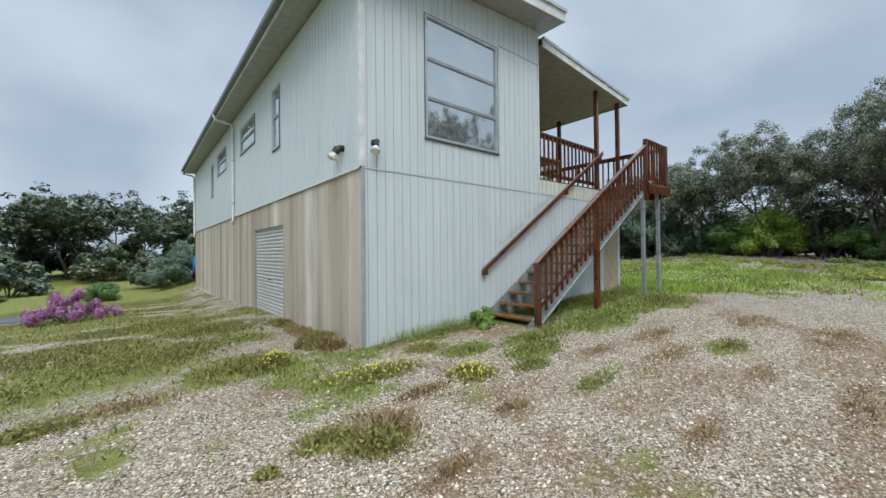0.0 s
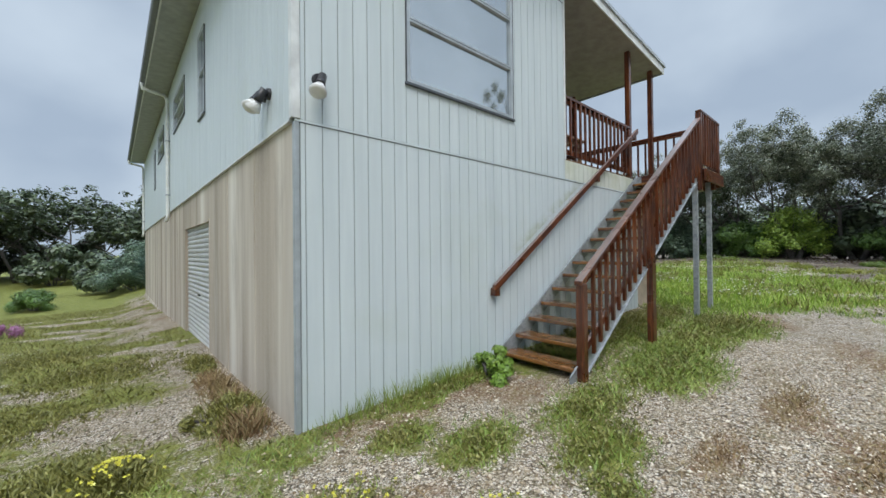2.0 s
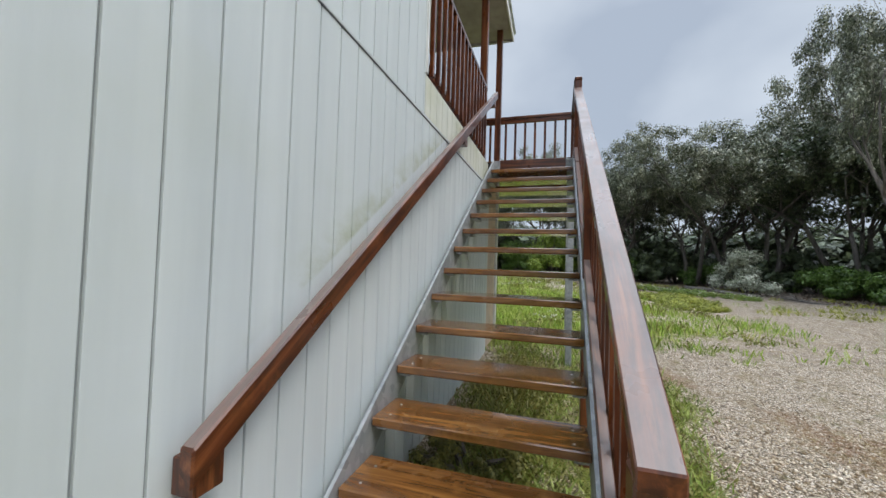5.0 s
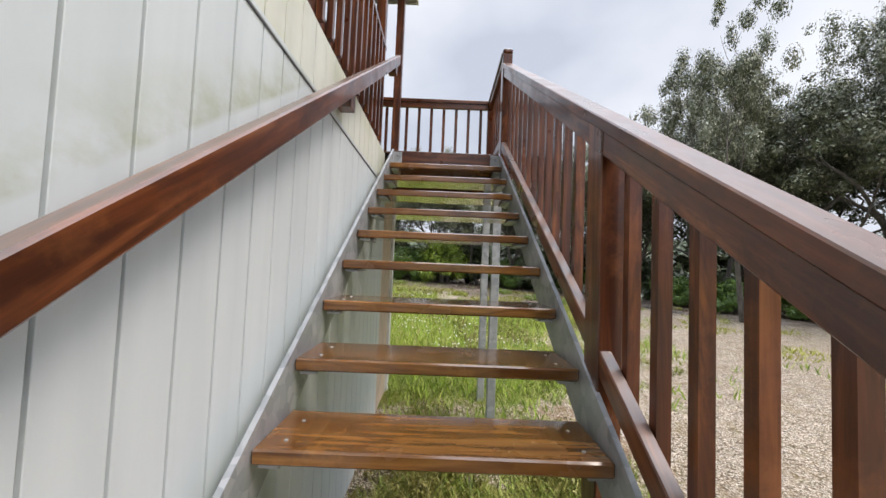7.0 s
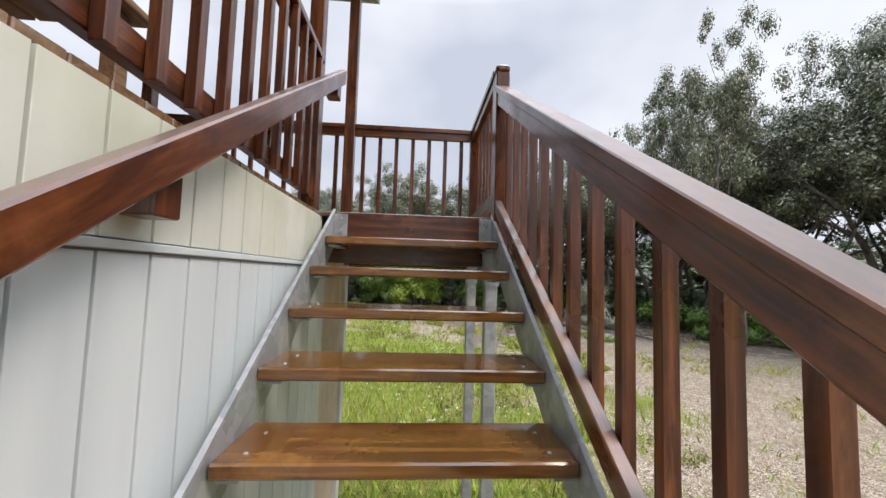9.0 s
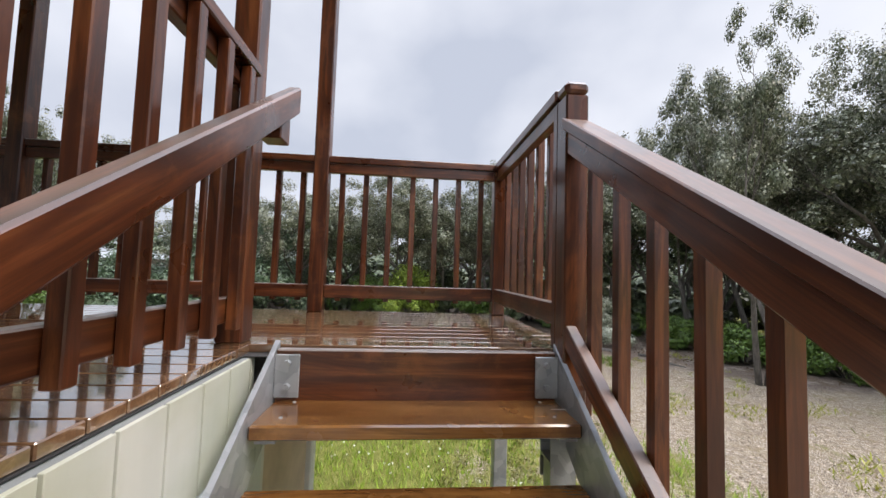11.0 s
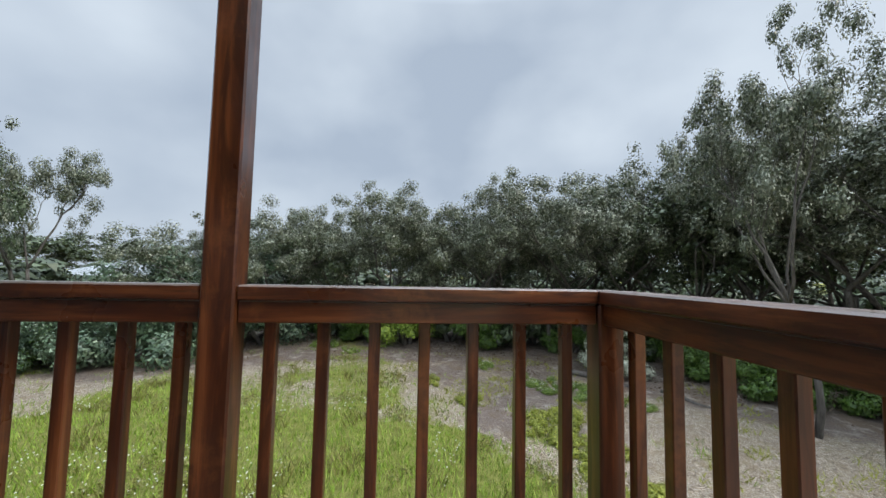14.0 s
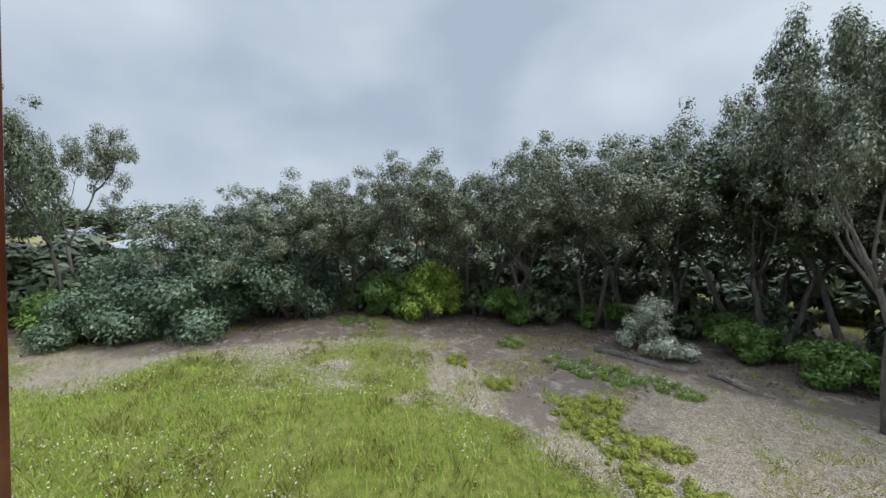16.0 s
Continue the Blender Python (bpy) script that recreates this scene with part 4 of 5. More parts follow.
def straight_rail(a, b, axis, at, out):
    """A level run: cap, under rail, bottom rail and balusters on the outer face."""
    def bx(s0, s1, c, w, z0, z1):
        return (s0, s1, c - w / 2, c + w / 2, z0, z1) if axis == "x" else (c - w / 2, c + w / 2, s0, s1, z0, z1)
    part("handrail", boxes(bx(a, b, at, 0.092, RT - 0.045, RT), bevel=0.005), WOOD[axis], rails, "wet stained handrail cap")
    part("under_rail", boxes(bx(a, b, at - out * 0.012, 0.042, RT - 0.112, RT - 0.046), bevel=0.004), WOOD[axis], rails)
    part("bottom_rail", boxes(bx(a, b, at - out * 0.012, 0.042, 3.222, 3.308), bevel=0.004), WOOD[axis], rails)
    n = max(2, int(round((b - a) / 0.160)))
    for k in range(n):
        s = a + (k + 0.5) * (b - a) / n
        p = (s, at + out * 0.031, 3.200) if axis == "x" else (at + out * 0.031, s, 3.200)
        piece("baluster", lev_me, rails, p)


lev_me = shared("baluster", boxes((-0.018, 0.018, -0.018, 0.018, 0, RT - 0.05 - 3.200), bevel=0.003), WOOD["z"])
EX = 10.635
straight_rail(9.51, EX - 0.045, "x", 3.785, -1)
straight_rail(3.832, 4.945, "y", EX, 1)
straight_rail(5.045, 6.80, "y", EX, 1)
straight_rail(6.90, 8.70, "y", EX, 1)
straight_rail(8.80, 11.9, "y", EX, 1)
straight_rail(6.96, 9.495, "x", 5.01, -1)
part("corner_post", boxes((EX - 0.045, EX + 0.045, 3.745, 3.83, LAND, RT - 0.046), bevel=0.006), WOOD["z"], rails)
part("corner_cap", boxes((EX - 0.046, EX + 0.046, 3.739, 3.83, RT - 0.045, RT - 0.001), bevel=0.005), WOOD["x"], rails)
ln = part("newel_post", boxes((9.415, 9.503, 3.736, 3.824, LAND - 0.42, RT - 0.056), bevel=0.006), WOOD["z"], rails, "tall landing newel post")
bm = boxes((9.412, 9.506, 3.733, 3.827, RT - 0.055, RT - 0.003), bevel=0.016)
part("newel_cap", bm, WOOD["x"], ln)
part("newel_post", boxes((9.505, 9.55, 3.752, 3.822, LAND, RT - 0.05), bevel=0.006), WOOD["z"], rails)

ver = thing("verandah_roof", (8.9, 6.0, LAND), "flat pale verandah roof on stained timber posts", "roof")
VX0, VX1, VY0, VY1 = 6.95, 10.90, 4.80, 12.2
VZ0, VZ1 = 5.93, 5.60
part("lining", slab(bmesh.new(), VX0 + 0.01, VX1 - 0.03, VY0 + 0.03, VY1, VZ0 + 0.03, VZ1 + 0.03, 0.02), VSOFFIT, ver, "shaded sheet lining")
part("roof_sheet", slab(bmesh.new(), VX0, VX1 + 0.02, VY0 - 0.02, VY1, VZ0 + 0.175, VZ1 + 0.175, 0.03), ROOFING, ver)
part("fascia", slab(bmesh.new(), VX0, VX1, VY0, VY0 + 0.022, VZ0, VZ1, 0.17), TRIM, ver)
part("barge_capping", slab(bmesh.new(), VX0, VX1 + 0.03, VY0 - 0.03, VY0 + 0.03, VZ0 + 0.15, VZ1 + 0.15, 0.06), ROOFING, ver)
part("beam", boxes((VX1 - 0.05, VX1 - 0.005, VY0 + 0.024, VY1, VZ1, VZ1 + 0.165)), SOFFIT, ver)
for px, py in ((9.565, 5.04), (10.625, 4.995), (10.625, 6.85), (10.625, 8.75), (10.625, 11.95)):
    zt = VZ0 + (VZ1 - VZ0) * (px - VX0) / (VX1 - VX0) + 0.03
    part("post", boxes((px - 0.048, px + 0.048, py - 0.048, py + 0.048, LAND, zt), bevel=0.006), WOOD["z"], ver, "red-brown stained timber post")


def outdoor_table(x, y):
    t = thing("outdoor_table", (x, y, LAND), "weathered slatted timber table on the verandah", "table")
    for k in range(6):
        part("table_slat", boxes((x - 0.8, x + 0.8, y - 0.39 + k * 0.13, y - 0.275 + k * 0.13, LAND + 0.71, LAND + 0.745), bevel=0.004), TABLEWOOD, t)
    for sx in (-0.7, 0.7):
        for sy in (-0.3, 0.3):
            part("leg", boxes((x + sx - 0.035, x + sx + 0.035, y + sy - 0.035, y + sy + 0.035, LAND, LAND + 0.70), bevel=0.004), TABLEWOOD, t)
    part("apron", boxes((x - 0.68, x + 0.68, y - 0.32, y - 0.29, LAND + 0.60, LAND + 0.70)), TABLEWOOD, t)
    part("apron", boxes((x - 0.68, x + 0.68, y + 0.29, y + 0.32, LAND + 0.60, LAND + 0.70)), TABLEWOOD, t)
    return t


TABLEWOOD = mat_decking("weathered_table_timber", (0.16, 0.09, 0.05), (0.30, 0.18, 0.10), (0.42, 0.28, 0.17), 0.4, 0.6, "x")
outdoor_table(8.0, 5.95)


# ---- trees and bushes ----
def leaf_cloud(rng, centres, radii, count, size, flat=0.75, droop=0.0):
    """Small folded-free leaves about many centres: vertices and quads."""
    k = len(centres)
    w = np.asarray(radii) ** 2.2
    which = rng.choice(k, size=count, p=w / w.sum())
    d = rng.normal(size=(count, 3))
    d /= np.linalg.norm(d, axis=1)[:, None]
    r = np.asarray(radii)[which] * (rng.random(count) ** 0.45) * (0.85 + 0.3 * rng.random(count))
    p = np.asarray(centres)[which] + d * r[:, None] * np.array([1, 1, flat])
    # leaves lean outwards and up
    nrm = d * 1.2 + np.array([0, 0, 0.45]) + rng.normal(size=(count, 3)) * 0.38
    nrm /= np.linalg.norm(nrm, axis=1)[:, None]
    t = np.cross(nrm, rng.normal(size=(count, 3)))
    t /= np.linalg.norm(t, axis=1)[:, None]
    b = np.cross(nrm, t)
    s = size * (0.6 + 0.8 * rng.random(count))
    t, b = t * s[:, None], b * (s * 0.55)[:, None]
    t[:, 2] -= droop * s
    v = np.stack([p - t, p + t * 0.7 + b, p + t * 0.7 - b], axis=1).reshape(-1, 3)
    f = np.arange(count * 3).reshape(-1, 3)
    return v, f


def grow(rng, bm, base, direction, length, radius, depth, tips, spread, lift):
    """A limb that bends and forks; notes its tips."""
    pts, rad = [Vector(base)], [radius]
    d = Vector(direction).normalized()
    n = 4
    for i in range(n):
        d = (d + Vector(rng.normal(size=3)) * 0.16 + Vector((0, 0, lift))).normalized()
        pts.append(pts[-1] + d * length / n)
        rad.append(radius * (1 - 0.45 * (i + 1) / n))
    tube(bm, pts, rad, 7 if depth > 1 else 5)
    if depth == 0:
        tips.append(pts[-1])
        return
    for k in range(int(rng.integers(2, 4))):
        ang = rng.random() * 2 * math.pi
        side = Vector((math.cos(ang), math.sin(ang), 0.12))
        grow(rng, bm, pts[-1] if k else pts[-2].lerp(pts[-1], 0.5), d * (1 - spread) + side * spread, length * (0.62 + 0.2 * rng.random()), rad[-1] * 0.8, depth - 1, tips, spread, lift)
    if depth <= 2:
        tips.append(pts[-1])


def tree_kind(seed, tall, stems, leaf_mat, leaves, leaf_size, clump, spread=0.55, lift=0.1, depth=3, lean=(0, 0), label="", flat=0.85):
    rng = np.random.default_rng(seed)
    ob = thing("tree", (0, 0, 0), label, "tree", "belt of trees")
    bm, tips = bmesh.new(), []
    for s in range(stems):
        ang = 2 * math.pi * (s + rng.random() * 0.6) / stems
        k = 0.32 if stems > 1 else 0.06
        d = Vector((math.cos(ang) * k + lean[0], math.sin(ang) * k + lean[1], 1))
        grow(rng, bm, (math.cos(ang) * 0.12 * (stems > 1), math.sin(ang) * 0.12 * (stems > 1), -0.15), d, tall * 0.42 * (0.85 + 0.3 * rng.random()), tall * 0.017, depth, tips, spread, lift)
    top = max(t.z for t in tips)
    k = tall * 0.93 / top
    bmesh.ops.scale(bm, verts=bm.verts, vec=(1, 1, k))
    part("trunk", bm, BARK, ob, "grey-brown forked trunk and limbs", True)
    c = np.array([(t.x, t.y, t.z * k) for t in tips])
    keep = c[:, 2] > tall * 0.46
    c = c[keep]
    sub = np.repeat(c, 3, axis=0) + rng.normal(size=(len(c) * 3, 3)) * np.array([0.50, 0.50, 0.38]) * clump
    rad = clump * (0.22 + 0.34 * rng.random(len(sub)))
    v, f = leaf_cloud(rng, sub, rad, leaves, leaf_size, flat)
    v[:, 2] *= tall / np.quantile(v[:, 2], 0.998)
    cr = new("crown", soup("crown", v, f, leaf_mat))
    cr.parent = ob
    ORIGIN[cr.name] = Vector((0, 0, 0))
    return ob


def bush_kind(seed, w, h, leaf_mat, leaves, leaf_size, name="bush", label="", lumps=26, group="bushes"):
    rng = np.random.default_rng(seed)
    ob = thing(name, (0, 0, 0), label, "bush", group)
    c = []
    for i in range(lumps):
        a, r = rng.random() * 2 * math.pi, math.sqrt(rng.random()) * w * 0.43
        top = h * (1 - (r / (w * 0.55)) ** 2) * (0.7 + 0.3 * rng.random())
        c.append((math.cos(a) * r, math.sin(a) * r, max(0.12 * h, top * (0.30 + 0.65 * rng.random()))))
    c = np.array(c)
    rad = np.full(len(c), min(w, h) * 0.155) * (0.6 + 0.9 * rng.random(len(c)))
    bm = bmesh.new()
    for p in c[:: max(1, lumps // 9)]:
        tube(bm, [(p[0] * 0.1, p[1] * 0.1, -0.1), (p[0] * 0.5, p[1] * 0.5, p[2] * 0.55), tuple(p)], [0.03, 0.02, 0.008], 5)
    part("woody_base", bm, BARK, ob)
    v, f = leaf_cloud(rng, c, rad, leaves, leaf_size, 0.85)
    v[:, 2] = np.maximum(v[:, 2], 0.0)
    cr = new("foliage", soup("foliage", v, f, leaf_mat))
    cr.parent = ob
    ORIGIN[cr.name] = Vector((0, 0, 0))
    return ob


# the pale end of the grey-green leaf paints in sky sheen on wet leaves
LEAF_GREY = mat_leaf("grey_green_leaf", (0.020, 0.029, 0.013), (0.108, 0.130, 0.070), (0.54, 0.56, 0.44), 0.36, 0.5)
LEAF_DARK = mat_leaf("dark_leaf", (0.020, 0.031, 0.015), (0.066, 0.095, 0.044), (0.16, 0.20, 0.10), 0.42, 0.5)
LEAF_GREEN = mat_leaf("fresh_green_leaf", (0.035, 0.075, 0.014), (0.085, 0.165, 0.025), (0.16, 0.26, 0.05), 0.42, 0.5)
LEAF_LIME = mat_leaf("lime_leaf", (0.05, 0.10, 0.010), (0.21, 0.32, 0.035), (0.46, 0.57, 0.11), 0.45, 0.5)
LEAF_BLUE = mat_leaf("blue_green_leaf", (0.018, 0.040, 0.020), (0.080, 0.140, 0.075), (0.24, 0.32, 0.20), 0.40, 0.6)
LEAF_SILVER = mat_leaf("silver_leaf", (0.12, 0.14, 0.08), (0.36, 0.39, 0.29), (0.68, 0.70, 0.58), 0.45, 0.5)
PETAL = mat_leaf("magenta_petal", (0.10, 0.11, 0.05), (0.36, 0.115, 0.29), (0.60, 0.36, 0.54), 0.6)
PETAL_Y = mat_leaf("yellow_petal", (0.55, 0.48, 0.04), (0.72, 0.66, 0.08), (0.85, 0.82, 0.22), 0.6)
PETAL_W = mat_leaf("white_petal", (0.55, 0.56, 0.40), (0.70, 0.71, 0.58), (0.82, 0.82, 0.74), 0.6)

TALL = "coastal tree with a silvery grey-green crown on bare forked limbs"
FAR = "distant rounded coastal tree beyond the pasture"
TALLS = {"lead": 7.5, "a": 7.6, "b": 7.0, "c": 8.4, "d": 7.2, "big": 9.0, "f": 7.5, "g": 8.0}
kinds = {
    "a": tree_kind(1, 7.6, 3, LEAF_GREY, 33000, 0.050, 0.95, label=TALL),
    "b": tree_kind(2, 7.0, 2, LEAF_GREY, 33000, 0.050, 0.95, 0.6, label=TALL),
    "c": tree_kind(3, 8.4, 2, LEAF_GREY, 33000, 0.050, 1.0, 0.5, 0.14, label=TALL),
    "d": tree_kind(4, 7.2, 3, LEAF_DARK, 20000, 0.080, 1.1, 0.6, label="dark green coastal tree with a dense low crown"),
    "big": tree_kind(7, 9.0, 2, LEAF_GREY, 58000, 0.048, 0.95, 0.46, 0.13, 4, (-0.16, 0.20), label="tall coastal tree with a ragged silvery crown over the track"),
    "lead": tree_kind(15, 7.5, 2, LEAF_GREY, 44000, 0.044, 0.85, 0.36, 0.12, 3, (-0.04, 0.22), label="tall coastal tree with a narrow silvery crown beside the track"),
    "f": tree_kind(11, 7.5, 2, LEAF_DARK, 5200, 0.165, 1.25, 0.6, label=FAR),
    "g": tree_kind(12, 8.0, 3, LEAF_DARK, 5200, 0.165, 1.2, 0.5, label=FAR),
}
used = set()


def put(kind, x, y, s=1.0, turn=0.0, wide=None):
    """Stand a tree or bush on the ground: the first one is the built thing, the rest are copies."""
    ob = kinds[kind]
    z = float(height(x, y)) - 0.03
    m = pose(x, y, z, 0, 0, turn)
    if kind in used:
        ob = copy_thing(ob, m)
    else:
        used.add(kind)
        ob.matrix_basis = m
    ob.scale = (wide or s, wide or s, s)
    return ob


rng = np.random.default_rng(77)
# the belt along the east and south-east edge: sort, place, height
BELT = [("b", 26.5, 10.2, 6.3), ("a", 27.5, 7.9, 6.0), ("c", 27.0, 6.0, 6.5), ("b", 26.0, 4.2, 6.9), ("c", 27.0, 2.2, 7.2), ("a", 26.0, 0.4, 6.8), ("b", 27.6, -0.9, 6.7),
        ("c", 25.4, -2.2, 7.4), ("b", 25.8, -3.9, 8.1), ("a", 25.0, -5.2, 8.4), ("c", 24.0, -7.4, 8.4), ("d", 22.6, -7.4, 7.6), ("b", 21.6, -9.0, 8.6),
        ("a", 20.0, -9.8, 8.4), ("c", 18.8, -11.8, 9.6), ("b", 16.4, -12.6, 9.6), ("a", 13.6, -14.4, 9.2), ("d", 11.4, -16.0, 8.8), ("c", 8.8, -17.5, 9.0)]
for k, x, y, h in BELT:
    put(k, x, y, h / TALLS[k], float(rng.random() * 360), (0.92 if x > 21 else 1.0) * h / TALLS[k])
for k, x, y, h in [("d", 30, 9.0, 5.8), ("d", 31, 4.6, 6.4), ("d", 30.5, 0.8, 6.6), ("d", 29.8, -3.2, 7.4), ("d", 28.0, -6.8, 7.8), ("d", 25.6, -10.4, 8.2), ("d", 22.4, -12.6, 8.4), ("d", 19.4, -15.0, 8.6), ("d", 15.5, -17.0, 8.6)]:
    put(k, x, y, h / TALLS[k], float(rng.random() * 360))
put("lead", 17.3, -4.9, 1.24, 0, 0.66)
put("big", 17.6, -10.4, 1.20, 0, 0.78)
put("big", 14.6, -10.2, 1.20, 75, 1.0)
# the big spreading tree and lower wood to the north-east
put("c", 26.4, 19.6, 10.4 / 8.4, 40, 0.74)
put("d", 24.4, 21.6, 9.4 / 7.2, 120, 0.62)
put("a", 25.4, 22.4, 9.0 / 7.6, 190, 0.85)
put("b", 28.6, 13.2, 5.4 / 7.0, 10)
# the wood beyond the pasture
for i in range(24):
    x = -36 + i * 3.1 + float(rng.normal()) * 1.0
    y = 50 + float(rng.normal()) * 3 + 0.10 * abs(x)
    put("fg"[i % 2], x, y, (6.2 + 2.2 * float(rng.random())) / 7.7, float(rng.random() * 360), 1.25)
# trees behind the walker, mirrored in the windows
for i, (x, y) in enumerate([(4.5, -26), (8.0, -27), (-2, -28), (13, -25), (-9, -30), (-16, -29), (-24, -24), (-30, -14), (-33, -2), (-34, 10), (-33, 22), (-32, 34)]):
    put("fg"[i % 2], x, y, 1.0, float(rng.random() * 360), 1.2)

kinds["blue"] = bush_kind(21, 4.6, 3.4, LEAF_BLUE, 34000, 0.050, label="large blue-green leafy bush at the edge of the lawn", lumps=48)
kinds["lime"] = bush_kind(22, 2.5, 2.5, LEAF_LIME, 15000, 0.047, label="bright lime-green bush before the trees", lumps=44)
kinds["green"] = bush_kind(23, 2.2, 1.6, LEAF_GREEN, 11000, 0.044, label="fresh green bush under the trees", lumps=26)
kinds["dark"] = bush_kind(24, 3.4, 2.6, LEAF_DARK, 5000, 0.135, label="dark green undergrowth bush under the trees", lumps=30)
kinds["silver"] = bush_kind(25, 1.7, 1.4, LEAF_SILVER, 9000, 0.034, label="small silvery-leaved bush at the edge of the track", lumps=18)
for k, x, y, s in [("blue", 25.8, 14.4, 1.42), ("blue", 27.4, 11.6, 1.55), ("blue", 25.2, 16.6, 1.05), ("green", 25.0, 17.6, 1.43), ("green", 25.8, 19.0, 1.56),
                   ("lime", 26.4, 4.4, 1.25), ("green", 27.2, 6.9, 1.75), ("green", 26.2, 17.4, 1.85), ("green", 26.8, 5.9, 1.17), ("dark", 28.0, 6.6, 1.1), ("dark", 28.2, 2.8, 1.1), ("green", 26.6, 1.0, 1.43), ("dark", 26.4, -0.1, 0.8), ("dark", 27.4, -2.0, 1.0), ("green", 25.4, -2.9, 1.04),
                   ("silver", 22.4, -3.2, 1.5), ("dark", 25.0, -5.8, 0.9), ("dark", 23.6, -8.2, 0.8), ("green", 22.0, -5.9, 1.10), ("green", 19.6, -6.6, 1.14), ("dark", 20.4, -10.6, 1.1), ("dark", 17.4, -12.4, 1.1),
                   ("green", 17.9, -8.2, 1.08), ("dark", 30.0, 13.4, 0.8), ("dark", 28.2, 22.6, 1.1), ("green", 23.6, -6.2, 1.04),
                   ("dark", -6, 36, 1.3), ("dark", 1.5, 34, 1.2), ("blue", 2.6, 30.5, 0.9), ("dark", -14, 44, 1.5), ("dark", -20, 42, 1.5), ("green", -1.0, 26.5, 0.9), ("dark", -9, 46, 1.5), ("dark", -2, 45, 1.5), ("dark", 5, 44, 1.6), ("dark", -27, 44, 1.5), ("green", -10, 33, 1.0), ("green", -17, 37, 1.2)]:
    put(k, x, y, s, float(rng.random() * 360))
# a dense far wood closes the gaps between trunks
for i in range(21):
    a = radians(-66 + i * 6.4)
    if 10 < math.degrees(a) < 17 or 28 < math.degrees(a) < 38:
        continue
    put("dark", 9 + 26.5 * math.cos(a), 3 + 26.5 * math.sin(a), 1.5, float(rng.random() * 360), 1.7)
for i in range(17):
    a = radians(-62 + i * 7.6)
    far = 50 if 8 < math.degrees(a) < 40 else 36
    put("dark", 9 + far * math.cos(a), 3 + far * math.sin(a), 1.7, float(rng.random() * 360), 2.6)
    put("fg"[i % 2], 9 + 62 * math.cos(a), 3 + 62 * math.sin(a), 0.95, float(rng.random() * 360), 1.7)
for i in range(16):
    put("dark", -34 + i * 4.3 + float(rng.normal()), 55 + float(rng.normal()) * 2, 1.7, float(rng.random() * 360), 2.0)
kinds["flower"] = bush_kind(26, 2.6, 0.85, PETAL, 16000, 0.028, name="flowering_bush", label="low mound of magenta-pink flowers in the rough grass", lumps=40, group="")
put("flower", -1.25, 15.8, 1.25, 30, 0.9)
put("dark", -7.6, 31.5, 0.42, 0, 1.3)


# ---- grass, weeds, flowers and stones ----
GRASS_BLADE = mat_leaf("grass_blade", (0.09, 0.175, 0.020), (0.26, 0.395, 0.046), (0.50, 0.56, 0.14), 0.5, 0.4)
DRY_BLADE = mat_leaf("dry_weed", (0.13, 0.075, 0.035), (0.26, 0.17, 0.085), (0.40, 0.34, 0.17), 0.6, 0.3)
WEED_LEAF = mat_leaf("weed_leaf", (0.07, 0.072, 0.018), (0.185, 0.182, 0.042), (0.33, 0.30, 0.09), 0.5, 0.4)
STAIR_BLADE = mat_leaf("shaded_grass_blade", (0.075, 0.120, 0.018), (0.20, 0.275, 0.045), (0.36, 0.41, 0.11), 0.5, 0.4)


def mat_stone():
    n = Nodes("pale_stone")
    col = n.ramp(n.island(), (0.0, (0.22, 0.15, 0.085)), (0.35, (0.45, 0.355, 0.24)), (0.7, (0.65, 0.545, 0.41)), (1.0, (0.86, 0.77, 0.64)))
    n.bump(n.noise(n.scaled(120, 120, 120), 1.0, 3), 0.3, 0.003)
    return n.done(col, 0.85, 0.0, 0.3)


STONE = mat_stone()


def blades(rng, x, y, tall, wide, lean):
    """Three-cornered blades standing on the ground at arrays of places."""
    n = len(x)
    z = height(x, y)
    a = rng.random(n) * 2 * np.pi
    b = rng.random(n) * 2 * np.pi
    h = tall * (0.45 + 0.75 * rng.random(n))
    w = wide * (0.6 + 0.8 * rng.random(n))
    base = np.stack([x, y, z - 0.01], axis=1)
    side = np.stack([np.cos(a), np.sin(a), np.zeros(n)], axis=1) * w[:, None]
    tip = base + np.stack([np.cos(b) * lean * h, np.sin(b) * lean * h, h], axis=1)
    mid = base + (tip - base) * 0.55 + np.array([0, 0, 1.0]) * (0.1 * h)[:, None]
    v = np.stack([base - side, base + side, mid + side * 0.7, tip, mid - side * 0.7], axis=1).reshape(-1, 3)
    i = np.arange(n) * 5
    f = np.concatenate([np.stack([i, i + 1, i + 2, i + 4], axis=1)])
    g = np.stack([i + 4, i + 2, i + 3, i + 3], axis=1)
    return v, f, g[:, :3]


def blade_field(name, rng, x, y, tall, wide, lean, material, label, category="grass"):
    v, f, g = blades(rng, x, y, tall, wide, lean)
    tris = np.concatenate([f[:, [0, 1, 2]], f[:, [0, 2, 3]], g])
    return tagged(new(name, soup(name, v, tris, material)), label, category, "", "stuff")


def scatter(rng, n, x0, x1, y0, y1):
    return x0 + (x1 - x0) * rng.random(n), y0 + (y1 - y0) * rng.random(n)


def off_house(x, y):
    inside = (x > 2.66) & (x < 10.55) & (y > 4.93) & (y < 24.4)
    foot = (x > 5.1) & (x < 5.42) & (y > 3.78) & (y < 4.92)
    return ~(inside | foot)


rng = np.random.default_rng(5)
